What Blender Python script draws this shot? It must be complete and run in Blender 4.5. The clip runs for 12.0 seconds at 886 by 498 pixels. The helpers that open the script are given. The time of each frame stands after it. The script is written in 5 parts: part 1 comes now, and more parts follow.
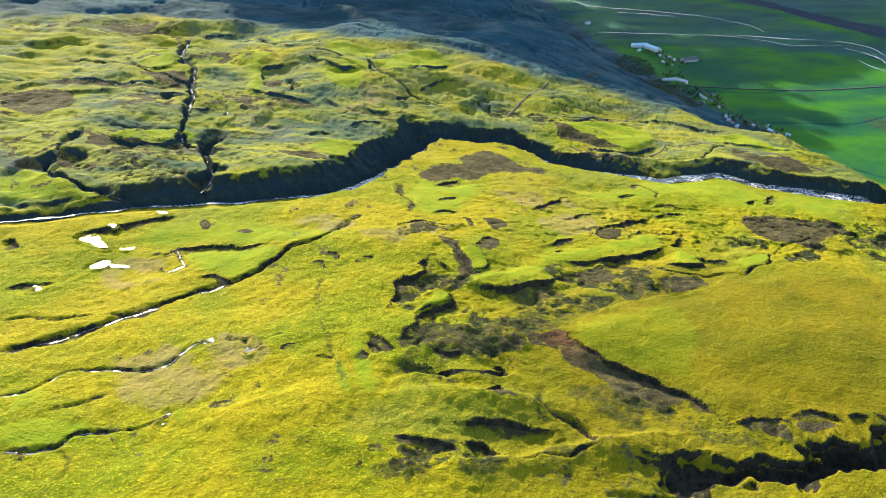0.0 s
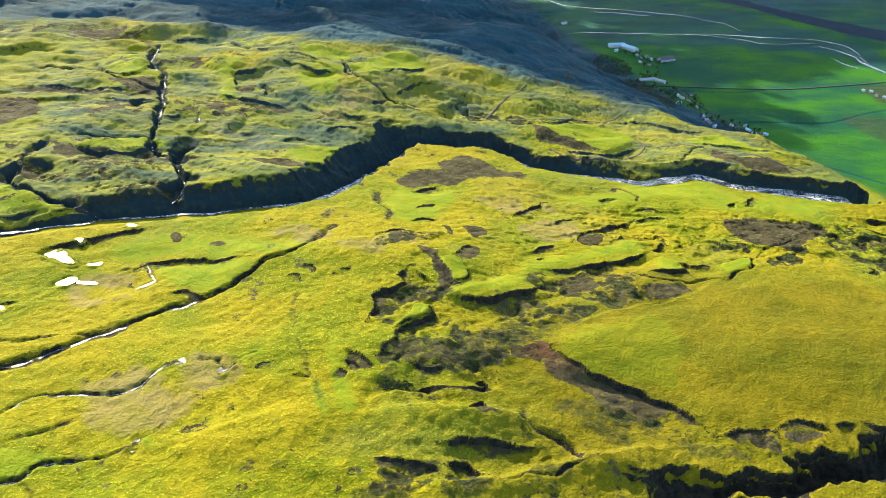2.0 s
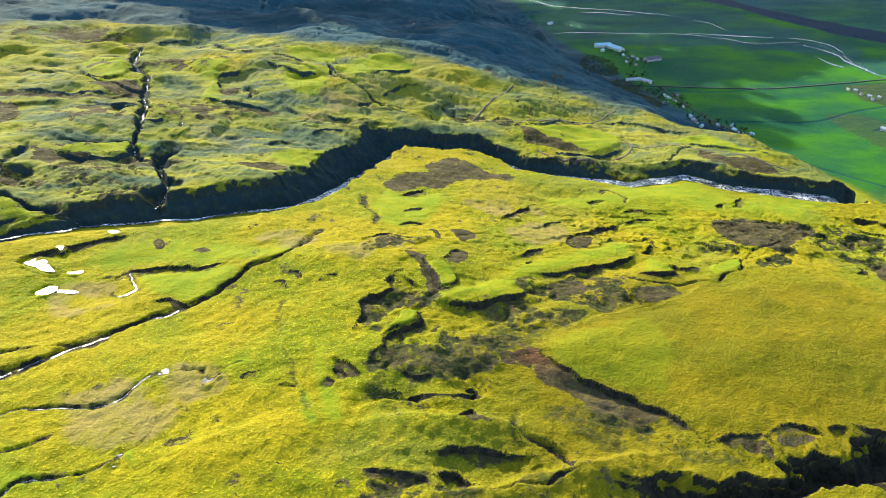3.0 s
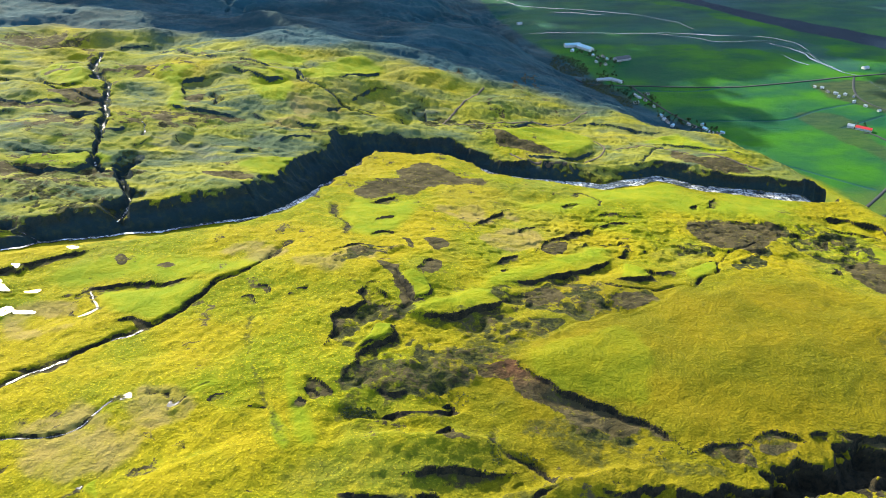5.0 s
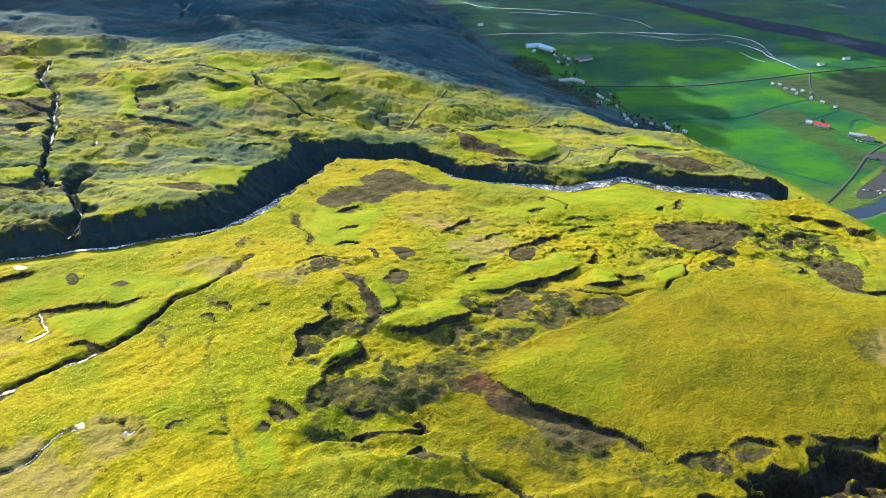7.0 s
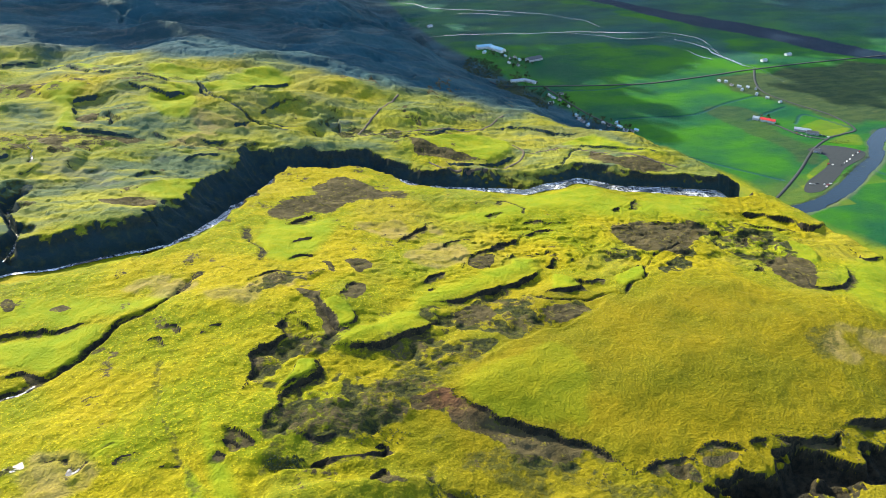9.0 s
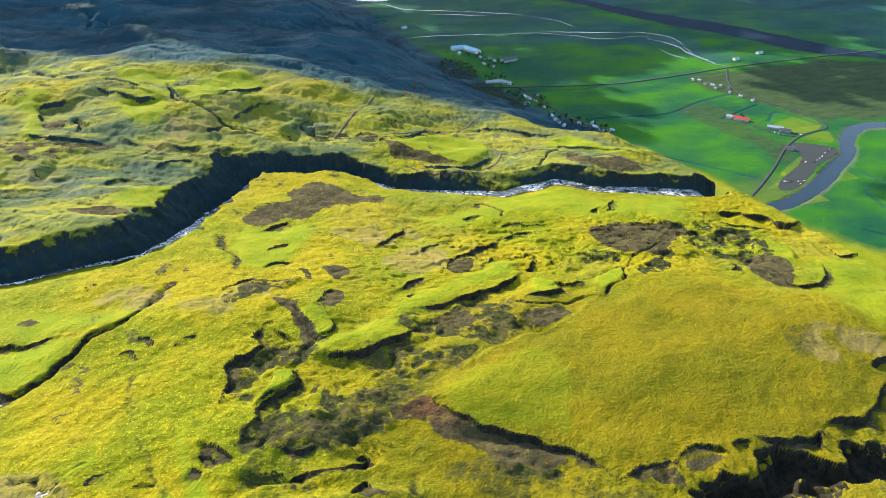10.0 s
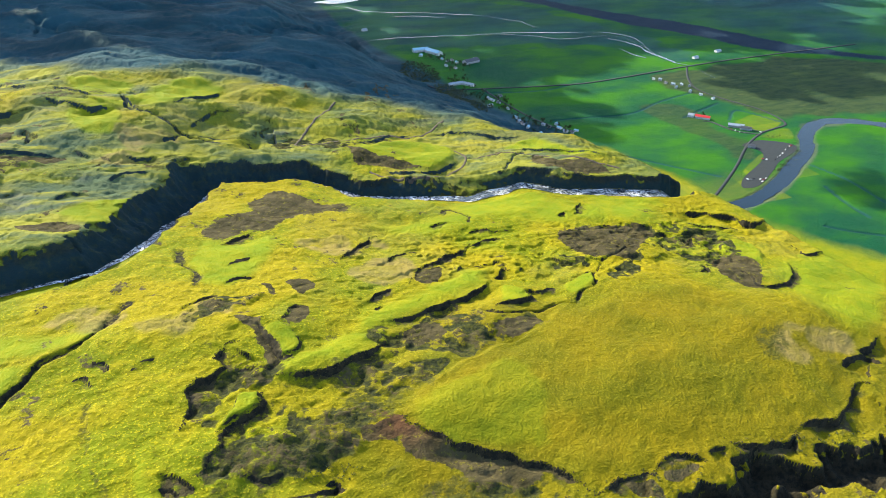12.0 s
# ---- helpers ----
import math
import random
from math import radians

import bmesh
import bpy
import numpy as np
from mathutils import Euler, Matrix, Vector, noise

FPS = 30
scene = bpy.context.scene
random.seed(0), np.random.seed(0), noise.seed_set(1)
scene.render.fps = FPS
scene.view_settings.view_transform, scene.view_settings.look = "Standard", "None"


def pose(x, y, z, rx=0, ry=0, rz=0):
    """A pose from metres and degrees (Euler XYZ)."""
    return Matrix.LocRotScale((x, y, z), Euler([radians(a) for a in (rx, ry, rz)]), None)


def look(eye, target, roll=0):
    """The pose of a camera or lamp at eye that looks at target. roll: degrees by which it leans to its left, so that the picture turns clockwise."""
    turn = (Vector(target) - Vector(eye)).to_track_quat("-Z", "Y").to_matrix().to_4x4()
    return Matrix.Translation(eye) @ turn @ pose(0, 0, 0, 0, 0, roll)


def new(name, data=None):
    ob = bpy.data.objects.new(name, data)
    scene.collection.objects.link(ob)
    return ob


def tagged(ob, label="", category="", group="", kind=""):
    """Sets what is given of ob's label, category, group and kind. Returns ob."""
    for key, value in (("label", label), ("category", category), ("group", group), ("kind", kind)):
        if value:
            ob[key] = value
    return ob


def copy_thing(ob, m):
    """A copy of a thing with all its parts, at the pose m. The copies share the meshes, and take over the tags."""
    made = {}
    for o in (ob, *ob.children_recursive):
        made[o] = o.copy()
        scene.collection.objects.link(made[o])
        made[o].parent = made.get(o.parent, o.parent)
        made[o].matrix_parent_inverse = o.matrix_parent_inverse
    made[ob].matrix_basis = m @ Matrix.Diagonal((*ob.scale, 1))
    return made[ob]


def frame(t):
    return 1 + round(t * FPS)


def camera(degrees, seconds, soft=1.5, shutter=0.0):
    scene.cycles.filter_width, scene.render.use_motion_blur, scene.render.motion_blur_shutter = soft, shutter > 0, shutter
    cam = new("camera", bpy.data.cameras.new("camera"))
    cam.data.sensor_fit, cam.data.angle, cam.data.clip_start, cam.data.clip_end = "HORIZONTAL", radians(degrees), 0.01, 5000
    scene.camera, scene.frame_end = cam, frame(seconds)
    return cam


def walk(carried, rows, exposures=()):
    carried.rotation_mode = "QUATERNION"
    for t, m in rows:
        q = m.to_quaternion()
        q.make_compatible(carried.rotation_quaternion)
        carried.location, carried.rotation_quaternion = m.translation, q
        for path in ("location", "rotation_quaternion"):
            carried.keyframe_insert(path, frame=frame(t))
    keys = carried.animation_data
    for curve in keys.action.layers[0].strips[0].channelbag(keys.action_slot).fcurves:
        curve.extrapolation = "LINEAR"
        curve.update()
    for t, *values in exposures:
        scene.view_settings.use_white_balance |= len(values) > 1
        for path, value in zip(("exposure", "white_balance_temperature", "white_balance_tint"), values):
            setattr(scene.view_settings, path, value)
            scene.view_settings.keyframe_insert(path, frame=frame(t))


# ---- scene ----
# The way of the camera: seconds, place in metres, turn in degrees.
PATH = [
    (0, 0.00, 0.00, 483.00, 59.361, 0.171, -0.101),
    (0.5, 0.31, 4.64, 483.41, 59.331, 0.158, -0.484),
    (1, 0.50, 9.16, 483.59, 59.313, 0.147, -0.874),
    (1.5, 0.73, 13.68, 483.60, 59.299, 0.149, -1.376),
    (2, 1.06, 18.21, 483.58, 59.301, 0.149, -1.942),
    (2.5, 1.37, 22.61, 483.45, 59.290, 0.134, -2.484),
    (3, 1.63, 27.00, 483.29, 59.291, 0.127, -3.042),
    (5, 3.11, 44.67, 482.62, 59.282, 0.062, -5.452),
    (5.5, 3.52, 49.00, 482.38, 59.291, 0.031, -6.076),
    (6, 4.09, 53.31, 482.18, 59.299, 0.015, -6.820),
    (6.5, 4.62, 57.69, 482.07, 59.302, 0.004, -7.593),
    (7, 5.38, 62.14, 482.02, 59.307, -0.000, -8.516),
    (9, 7.62, 79.36, 481.78, 59.339, -0.105, -12.500),
    (9.5, 8.53, 83.61, 481.72, 59.363, -0.121, -13.598),
    (10, 9.23, 87.75, 481.73, 59.376, -0.145, -14.526),
    (10.5, 10.17, 91.84, 481.76, 59.381, -0.166, -15.391),
    (11, 11.17, 96.15, 481.73, 59.391, -0.177, -16.196),
    (11.5, 11.99, 100.52, 481.60, 59.395, -0.213, -16.908),
    (12, 12.72, 104.88, 481.40, 59.407, -0.248, -17.622),
]
cam = camera(63.65, 12.0, soft=0.85)
walk(cam, [(t, pose(x, y, z, rx, ry, rz)) for t, x, y, z, rx, ry, rz in PATH])

# ---- light: low morning sun beyond the plateau, clear sky ----
SUN_UP, SUN_LEFT = 27.5, 30.0
sun_data = bpy.data.lights.new("sun", "SUN")
sun_data.energy, sun_data.angle, sun_data.color = 3.6, radians(0.53), (1.0, 0.90, 0.64)
sun = new("sun", sun_data)
sun_way = Vector((-math.sin(radians(SUN_LEFT)) * math.cos(radians(SUN_UP)), math.cos(radians(SUN_LEFT)) * math.cos(radians(SUN_UP)), math.sin(radians(SUN_UP))))
sun.matrix_world = look(tuple(sun_way * 1500), (0, 0, 0))
world = bpy.data.worlds.new("world")
scene.world = world
world.use_nodes = True
sky = world.node_tree.nodes.new("ShaderNodeTexSky")
sky.sky_type, sky.sun_disc = "NISHITA", False
sky.sun_elevation, sky.sun_rotation = radians(SUN_UP), radians(-SUN_LEFT)
background = world.node_tree.nodes["Background"]
background.inputs["Strength"].default_value = 0.13
world.node_tree.links.new(sky.outputs["Color"], background.inputs["Color"])
scene.view_settings.exposure = 2.0

# ---- materials ----
class Nodes:
    """Short names for building node materials."""

    def __init__(self, name, rough=0.9, gloss=0.1):
        self.material = bpy.data.materials.new(name)
        self.material.use_nodes = True
        self.tree = self.material.node_tree
        self.shader = self.tree.nodes["Principled BSDF"]
        self.shader.inputs["Roughness"].default_value = rough
        self.shader.inputs["Specular IOR Level"].default_value = gloss
        self.place = self.tree.nodes.new("ShaderNodeTexCoord").outputs["Object"]

    def link(self, a, b):
        self.tree.links.new(a, b)

    def put(self, socket, value):
        if isinstance(value, bpy.types.NodeSocket):
            self.link(value, socket)
        elif isinstance(value, tuple):
            socket.default_value = (*value, 1) if len(value) == 3 and len(socket.default_value) == 4 else value
        else:
            socket.default_value = value

    def noise(self, size, detail=4, rough=0.55, squash=None, warp=0.0):
        node = self.tree.nodes.new("ShaderNodeTexNoise")
        node.inputs["Scale"].default_value, node.inputs["Detail"].default_value = 1 / size, detail
        node.inputs["Roughness"].default_value, node.inputs["Distortion"].default_value = rough, warp
        if squash:
            mapping = self.tree.nodes.new("ShaderNodeMapping")
            mapping.inputs["Scale"].default_value = squash
            self.link(self.place, mapping.inputs["Vector"])
            self.link(mapping.outputs["Vector"], node.inputs["Vector"])
        else:
            self.link(self.place, node.inputs["Vector"])
        return node.outputs["Fac"]

    def cells(self, size, kind="F1"):
        node = self.tree.nodes.new("ShaderNodeTexVoronoi")
        node.feature = kind
        node.inputs["Scale"].default_value = 1 / size
        self.link(self.place, node.inputs["Vector"])
        return node.outputs["Distance"]

    def steps(self, value, low, high, a=0.0, b=1.0):
        node = self.tree.nodes.new("ShaderNodeMapRange")
        node.interpolation_type = "SMOOTHSTEP"
        for key, v in (("Value", value), ("From Min", low), ("From Max", high), ("To Min", a), ("To Max", b)):
            self.put(node.inputs[key], v)
        return node.outputs["Result"]

    def mix(self, a, b, factor, mode="MIX"):
        node = self.tree.nodes.new("ShaderNodeMix")
        node.data_type, node.blend_type = "RGBA", mode
        self.put(node.inputs["Factor"], factor)
        self.put(node.inputs[6], a)
        self.put(node.inputs[7], b)
        return node.outputs[2]

    def sums(self, kind, a, b):
        node = self.tree.nodes.new("ShaderNodeMath")
        node.operation = kind
        self.put(node.inputs[0], a)
        self.put(node.inputs[1], b)
        return node.outputs[0]

    def mask(self, name):
        node = self.tree.nodes.new("ShaderNodeAttribute")
        node.attribute_name = name
        return node.outputs["Fac"]

    def chance(self):
        return self.tree.nodes.new("ShaderNodeObjectInfo").outputs["Random"]

    def bump(self, *layers):
        """Layers of (height, metres)."""
        last = None
        for height, metres in layers:
            node = self.tree.nodes.new("ShaderNodeBump")
            node.inputs["Distance"].default_value = metres
            self.link(height, node.inputs["Height"])
            if last:
                self.link(last, node.inputs["Normal"])
            last = node.outputs["Normal"]
        self.link(last, self.shader.inputs["Normal"])

    def colour(self, value):
        self.put(self.shader.inputs["Base Color"], value)
        return self.material


def ground_material():
    n = Nodes("turf_and_soil", 0.92, 0.06)
    broad, mid, fine = n.noise(120, 5, 0.6), n.noise(22, 6, 0.6, None, 0.5), n.noise(4.2, 5, 0.6)
    tussock, grain = n.noise(1.7, 4, 0.55), n.noise(0.6, 3, 0.7)
    # moss and thin grass, from yellow to olive green
    moss = n.mix((0.200, 0.168, 0.004), (0.112, 0.136, 0.003), n.steps(broad, 0.38, 0.60))
    moss = n.mix(moss, (0.237, 0.203, 0.005), n.steps(mid, 0.50, 0.72, 0, 0.75))
    moss = n.mix(moss, (0.090, 0.101, 0.004), n.steps(n.noise(30, 7, 0.7, None, 0.8), 0.54, 0.72, 0, 0.6))
    moss = n.mix(moss, (0.138, 0.098, 0.012), n.steps(n.noise(42, 6, 0.7), 0.60, 0.78, 0, 0.5))
    # low-sun contrast put into the colour: dark flecks, bright tussock tops
    moss = n.mix(moss, (0.072, 0.074, 0.004), n.steps(fine, 0.50, 0.68, 0, 0.6))
    moss = n.mix(moss, (0.350, 0.300, 0.007), n.steps(tussock, 0.54, 0.66, 0, 0.65))
    # smooth bright green swards
    lush = n.mix((0.122, 0.168, 0.006), (0.178, 0.196, 0.006), n.steps(mid, 0.35, 0.65))
    lush = n.mix(lush, (0.072, 0.117, 0.007), n.steps(fine, 0.55, 0.8, 0, 0.35))
    # far-bank grass, haze blue and lit and shaded streaks mixed into its colour
    hazy_grass = n.mix((0.200, 0.200, 0.026), (0.046, 0.078, 0.050), n.steps(n.noise(48, 7, 0.62, (0.45, 1.5, 1), 0.7), 0.36, 0.62))
    hazy_grass = n.mix(hazy_grass, (0.058, 0.078, 0.076), n.steps(n.noise(80, 6, 0.65, (0.5, 1.4, 1), 0.5), 0.55, 0.68, 0, 0.8))
    moss = n.mix(moss, hazy_grass, n.mask("hazy_grass"))
    olive = n.mix((0.136, 0.109, 0.003), (0.092, 0.089, 0.003), n.steps(n.noise(46, 6, 0.55), 0.36, 0.66))
    olive = n.mix(olive, (0.192, 0.161, 0.007), n.steps(tussock, 0.50, 0.66, 0, 0.5))
    moss = n.mix(moss, olive, n.mask("olive"))
    colour = n.mix(moss, lush, n.mask("lush"))
    dry = n.mix((0.198, 0.148, 0.064), (0.162, 0.132, 0.034), n.steps(mid, 0.4, 0.65))
    dry = n.mix(dry, (0.108, 0.080, 0.038), n.steps(fine, 0.55, 0.8, 0, 0.4))
    colour = n.mix(colour, dry, n.mask("dry"))
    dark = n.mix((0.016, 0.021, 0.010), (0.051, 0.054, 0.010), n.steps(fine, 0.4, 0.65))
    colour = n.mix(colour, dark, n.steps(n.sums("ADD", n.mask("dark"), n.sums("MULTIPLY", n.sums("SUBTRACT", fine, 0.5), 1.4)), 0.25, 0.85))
    # meadows of the plain, with shade teal and lit green mixed into the colour
    strips = n.noise(110, 4, 0.55, (0.6, 1, 1))
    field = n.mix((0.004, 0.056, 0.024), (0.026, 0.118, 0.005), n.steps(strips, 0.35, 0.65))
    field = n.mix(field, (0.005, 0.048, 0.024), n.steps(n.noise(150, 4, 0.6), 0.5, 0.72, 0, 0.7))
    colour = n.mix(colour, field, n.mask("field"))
    heath = n.mix((0.036, 0.056, 0.020), (0.018, 0.038, 0.018), n.steps(n.noise(22, 6, 0.7, (0.5, 1.4, 1)), 0.4, 0.62))
    heath = n.mix(heath, (0.100, 0.094, 0.026), n.steps(n.noise(40, 6, 0.7), 0.58, 0.75, 0, 0.6))
    colour = n.mix(colour, heath, n.mask("heath"))
    # far moor, blue-dark with distance haze and cloud shade in its colour
    hazy_moor = n.mix((0.013, 0.054, 0.076), (0.006, 0.032, 0.048), n.steps(n.noise(120, 5, 0.6, (0.6, 1.2, 1)), 0.4, 0.62))
    colour = n.mix(colour, hazy_moor, n.mask("hazy_moor"))
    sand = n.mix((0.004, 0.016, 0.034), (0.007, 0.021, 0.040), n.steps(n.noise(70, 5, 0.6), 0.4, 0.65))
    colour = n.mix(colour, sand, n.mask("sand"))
    # gravel, then cut soil
    gravel = n.mix((0.060, 0.050, 0.024), (0.028, 0.025, 0.011), n.steps(mid, 0.38, 0.66))
    gravel = n.mix(gravel, (0.098, 0.080, 0.045), n.steps(grain, 0.6, 0.8, 0, 0.35))
    gravel = n.mix(gravel, (0.095, 0.044, 0.022), n.sums("MULTIPLY", n.mask("rust"), 0.8))
    ragged = n.sums("MULTIPLY", n.sums("SUBTRACT", n.noise(3.4, 6, 0.72, None, 0.4), 0.5), 1.5)
    tufts = n.sums("MULTIPLY", n.sums("SUBTRACT", n.noise(15, 6, 0.72, None, 0.6), 0.5), 1.4)
    colour = n.mix(colour, gravel, n.steps(n.sums("ADD", n.mask("bare"), n.sums("ADD", ragged, tufts)), 0.38, 0.60))
    colour = n.mix(colour, (0.150, 0.140, 0.008), n.sums("MULTIPLY", n.mask("bare"), n.steps(n.noise(6, 6, 0.75), 0.54, 0.66, 0, 0.6)))
    soil_and_shade = n.mix((0.030, 0.026, 0.016), (0.012, 0.013, 0.010), n.steps(n.noise(5, 5, 0.7), 0.4, 0.62))
    # dark rock with the blue of canyon shade put into its colour
    soil_and_shade = n.mix(soil_and_shade, n.mix((0.013, 0.030, 0.036), (0.030, 0.044, 0.030), n.steps(n.noise(9, 6, 0.7), 0.45, 0.7)), n.mask("shaded_rock"))
    soil_and_shade = n.mix(soil_and_shade, (0.085, 0.040, 0.018), n.mask("rust"))
    colour = n.mix(colour, soil_and_shade, n.steps(n.sums("ADD", n.mask("soil_and_shade"), n.sums("MULTIPLY", ragged, 0.5)), 0.36, 0.52))
    shingle = n.mix((0.070, 0.066, 0.064), (0.120, 0.112, 0.104), n.steps(n.noise(1.2, 4, 0.7), 0.4, 0.66))
    colour = n.mix(colour, shingle, n.mask("shingle"))
    n.bump((mid, 2.6), (fine, 1.3), (tussock, 1.15), (grain, 0.15))
    return n.colour(colour)


GROUND = ground_material()

# ---- the shape of the land ----
TABLE = np.random.default_rng(3).random(65536, dtype=np.float32)


def lattice(n):
    return TABLE[(n ^ (n >> 7)) & 0xFFFF]


def value_noise(x, y, size, seed):
    x, y = np.asarray(x, np.float32) / np.float32(size), np.asarray(y, np.float32) / np.float32(size)
    ix, iy = np.floor(x), np.floor(y)
    fx, fy = x - ix, y - iy
    n = ix.astype(np.int32) * 7919 + iy.astype(np.int32) * 30671 + seed * 6971
    fx, fy = fx * fx * (3 - 2 * fx), fy * fy * (3 - 2 * fy)
    a, c = lattice(n), lattice(n + 30671)
    a += (lattice(n + 7919) - a) * fx
    c += (lattice(n + 7919 + 30671) - c) * fx
    return (a + (c - a) * fy) * 2 - 1


def fbm(x, y, size, seed, octaves=4):
    total, amp = 0.0, 1.0
    for k in range(octaves):
        cs, sn = math.cos(0.7 * k), math.sin(0.7 * k)
        total = total + amp * value_noise(cs * x - sn * y, sn * x + cs * y, size / 2 ** k, seed + k)
        amp *= 0.5
    return total


def ease(a, b, v):
    t = np.clip((v - a) / (b - a), 0, 1)
    return t * t * (3 - 2 * t)


def axis(stops):
    """Grid lines from rows of (place, spacing)."""
    out = [stops[0][0]]
    for (p, s), (q, r) in zip(stops, stops[1:]):
        while out[-1] < q:
            out.append(out[-1] + s + (r - s) * (out[-1] - p) / (q - p))
    return np.array(out)


def nearest(x, y, line, closed=False):
    """Distance to a line, the side (positive to the right of its way), and the part of its length."""
    pts = np.array(line, float).reshape(-1, 2)
    if closed:
        pts = np.vstack([pts, pts[:1]])
    lengths = np.hypot(*np.diff(pts, axis=0).T)
    total, done = lengths.sum(), 0.0
    best, side, along = np.full(x.shape, 1e9), np.zeros(x.shape), np.zeros(x.shape)
    for (ax, ay), (bx, by), length in zip(pts, pts[1:], lengths):
        dx, dy = (bx - ax) / length, (by - ay) / length
        px, py = x - ax, y - ay
        s = np.clip(px * dx + py * dy, 0, length)
        d = np.hypot(px - s * dx, py - s * dy)
        near = d < best
        best = np.where(near, d, best)
        side = np.where(near, px * dy - py * dx, side)
        along = np.where(near, (done + s) / total, along)
        done += length
    return best, np.sign(side), along


def inside(x, y, ring):
    pts = np.array(ring, float).reshape(-1, 2)
    odd = np.zeros(x.shape, bool)
    for (ax, ay), (bx, by) in zip(pts, np.roll(pts, -1, axis=0)):
        if ay != by:
            odd ^= ((ay > y) != (by > y)) & (x < (bx - ax) * (y - ay) / (by - ay) + ax)
    return odd


def curve(line, step=6.0, closed=False):
    """A line rounded through its points (Catmull-Rom)."""
    p = np.array(line, float).reshape(-1, 2)
    q = np.vstack([p[-1:], p, p[:2]]) if closed else np.vstack([2 * p[0] - p[1], p, 2 * p[-1] - p[-2]])
    out = []
    for a, b, c, d in zip(q, q[1:], q[2:], q[3:]):
        n = int(max(2, min(7, np.hypot(*(c - b)) / step)))
        for k in range(n):
            t = k / n
            out.append(0.5 * (2 * b + (c - a) * t + (2 * a - 5 * b + 4 * c - d) * t * t + (3 * b - a - 3 * c + d) * t ** 3))
    if not closed:
        out.append(p[-1])
    return np.array(out)


# foot of the escarpment between plateau and plain
FOOT = [(250, 3600), (305, 2900), (330, 2500), (365, 2100), (400, 1850), (445, 1700), (478, 1540), (510, 1400), (555, 1290), (606, 1198), (645, 1104), (678, 1010), (708, 945), (700, 900),
        (700, 862), (716, 828), (737, 795), (756, 750), (790, 705), (850, 640), (930, 520), (1050, 330), (1200, 0), (1300, -600)]
SWELLS = [(-1, -2, 3, -9, 1, 0), (-6, -11, 13, 1, 7, 8), (-2, -5, 0, -8, -2, -2), (11, -3, -16, -12, -9, 2), (2, 4, 7, -7, -11, 2), (-13, 7, 11, 0, -7, -1)]


def plateau(x, y):
    """The broad slope of the plateau with its swells, a grid of them 200 m apart."""
    u, v = np.clip(x, -1100, 1100) / 500, (np.clip(y, -200, 2300) - 900) / 500
    z = 128.8 - 34.5 * u - 8.6 * v - 12.9 * u * u * np.where(u > 0, 1, 0.6) - 6.8 * u * v
    for row, heights in enumerate(SWELLS):
        for column, h in enumerate(heights):
            z = z + h * np.exp(-((x + 450 - 200 * column) ** 2 + (y - 350 - 200 * row) ** 2) / (2 * 140 ** 2))
    return z + 9 * np.exp(-((x + 175) ** 2 + (y - 825) ** 2) / (2 * 60 ** 2))


# the river in its canyon: place, height of the bed; then half width, slope of the far and of the near bank
RIVER = [(-900, 560, 165), (-640, 590, 146), (-457, 648, 132), (-409, 668, 128), (-340, 704, 120), (-272, 725, 113), (-230, 734, 111), (-187, 748, 109), (-131, 770, 104), (-93, 834, 90),
         (-65, 903, 76), (-20, 975, 71), (105, 988, 66), (141, 960, 62), (174, 934, 60), (247, 919, 58), (304, 903, 57), (349, 913, 56), (386, 924, 56), (438, 889, 55),
         (512, 866, 53), (561, 853, 52), (570, 852, 50), (577, 853, 3), (640, 860, 0), (684, 868, 0)]
BANKS = [(5, 1.2, 0.3), (5, 1.2, 0.3), (5, 1.2, 0.3), (5, 1.2, 0.3), (6, 1.25, 0.3), (6, 1.3, 0.3), (6, 1.25, 0.3), (6, 1.2, 0.3), (6, 1.2, 0.4), (7, 1.2, 0.7),
         (7, 1.1, 1.3), (9, 1.3, 1.3), (9, 2.2, 1.3), (8, 2.2, 0.9), (7, 1.5, 0.5), (6, 1.1, 0.3), (7, 0.55, 0.22), (8, 0.7, 0.22), (9, 1.8, 0.22), (9, 2.0, 0.22),
         (10, 2.2, 0.22), (11, 2.4, 0.3), (12, 2.2, 0.4), (12, 3.2, 1.6), (13, 2.4, 1.0), (20, 1.6, 0.6)]


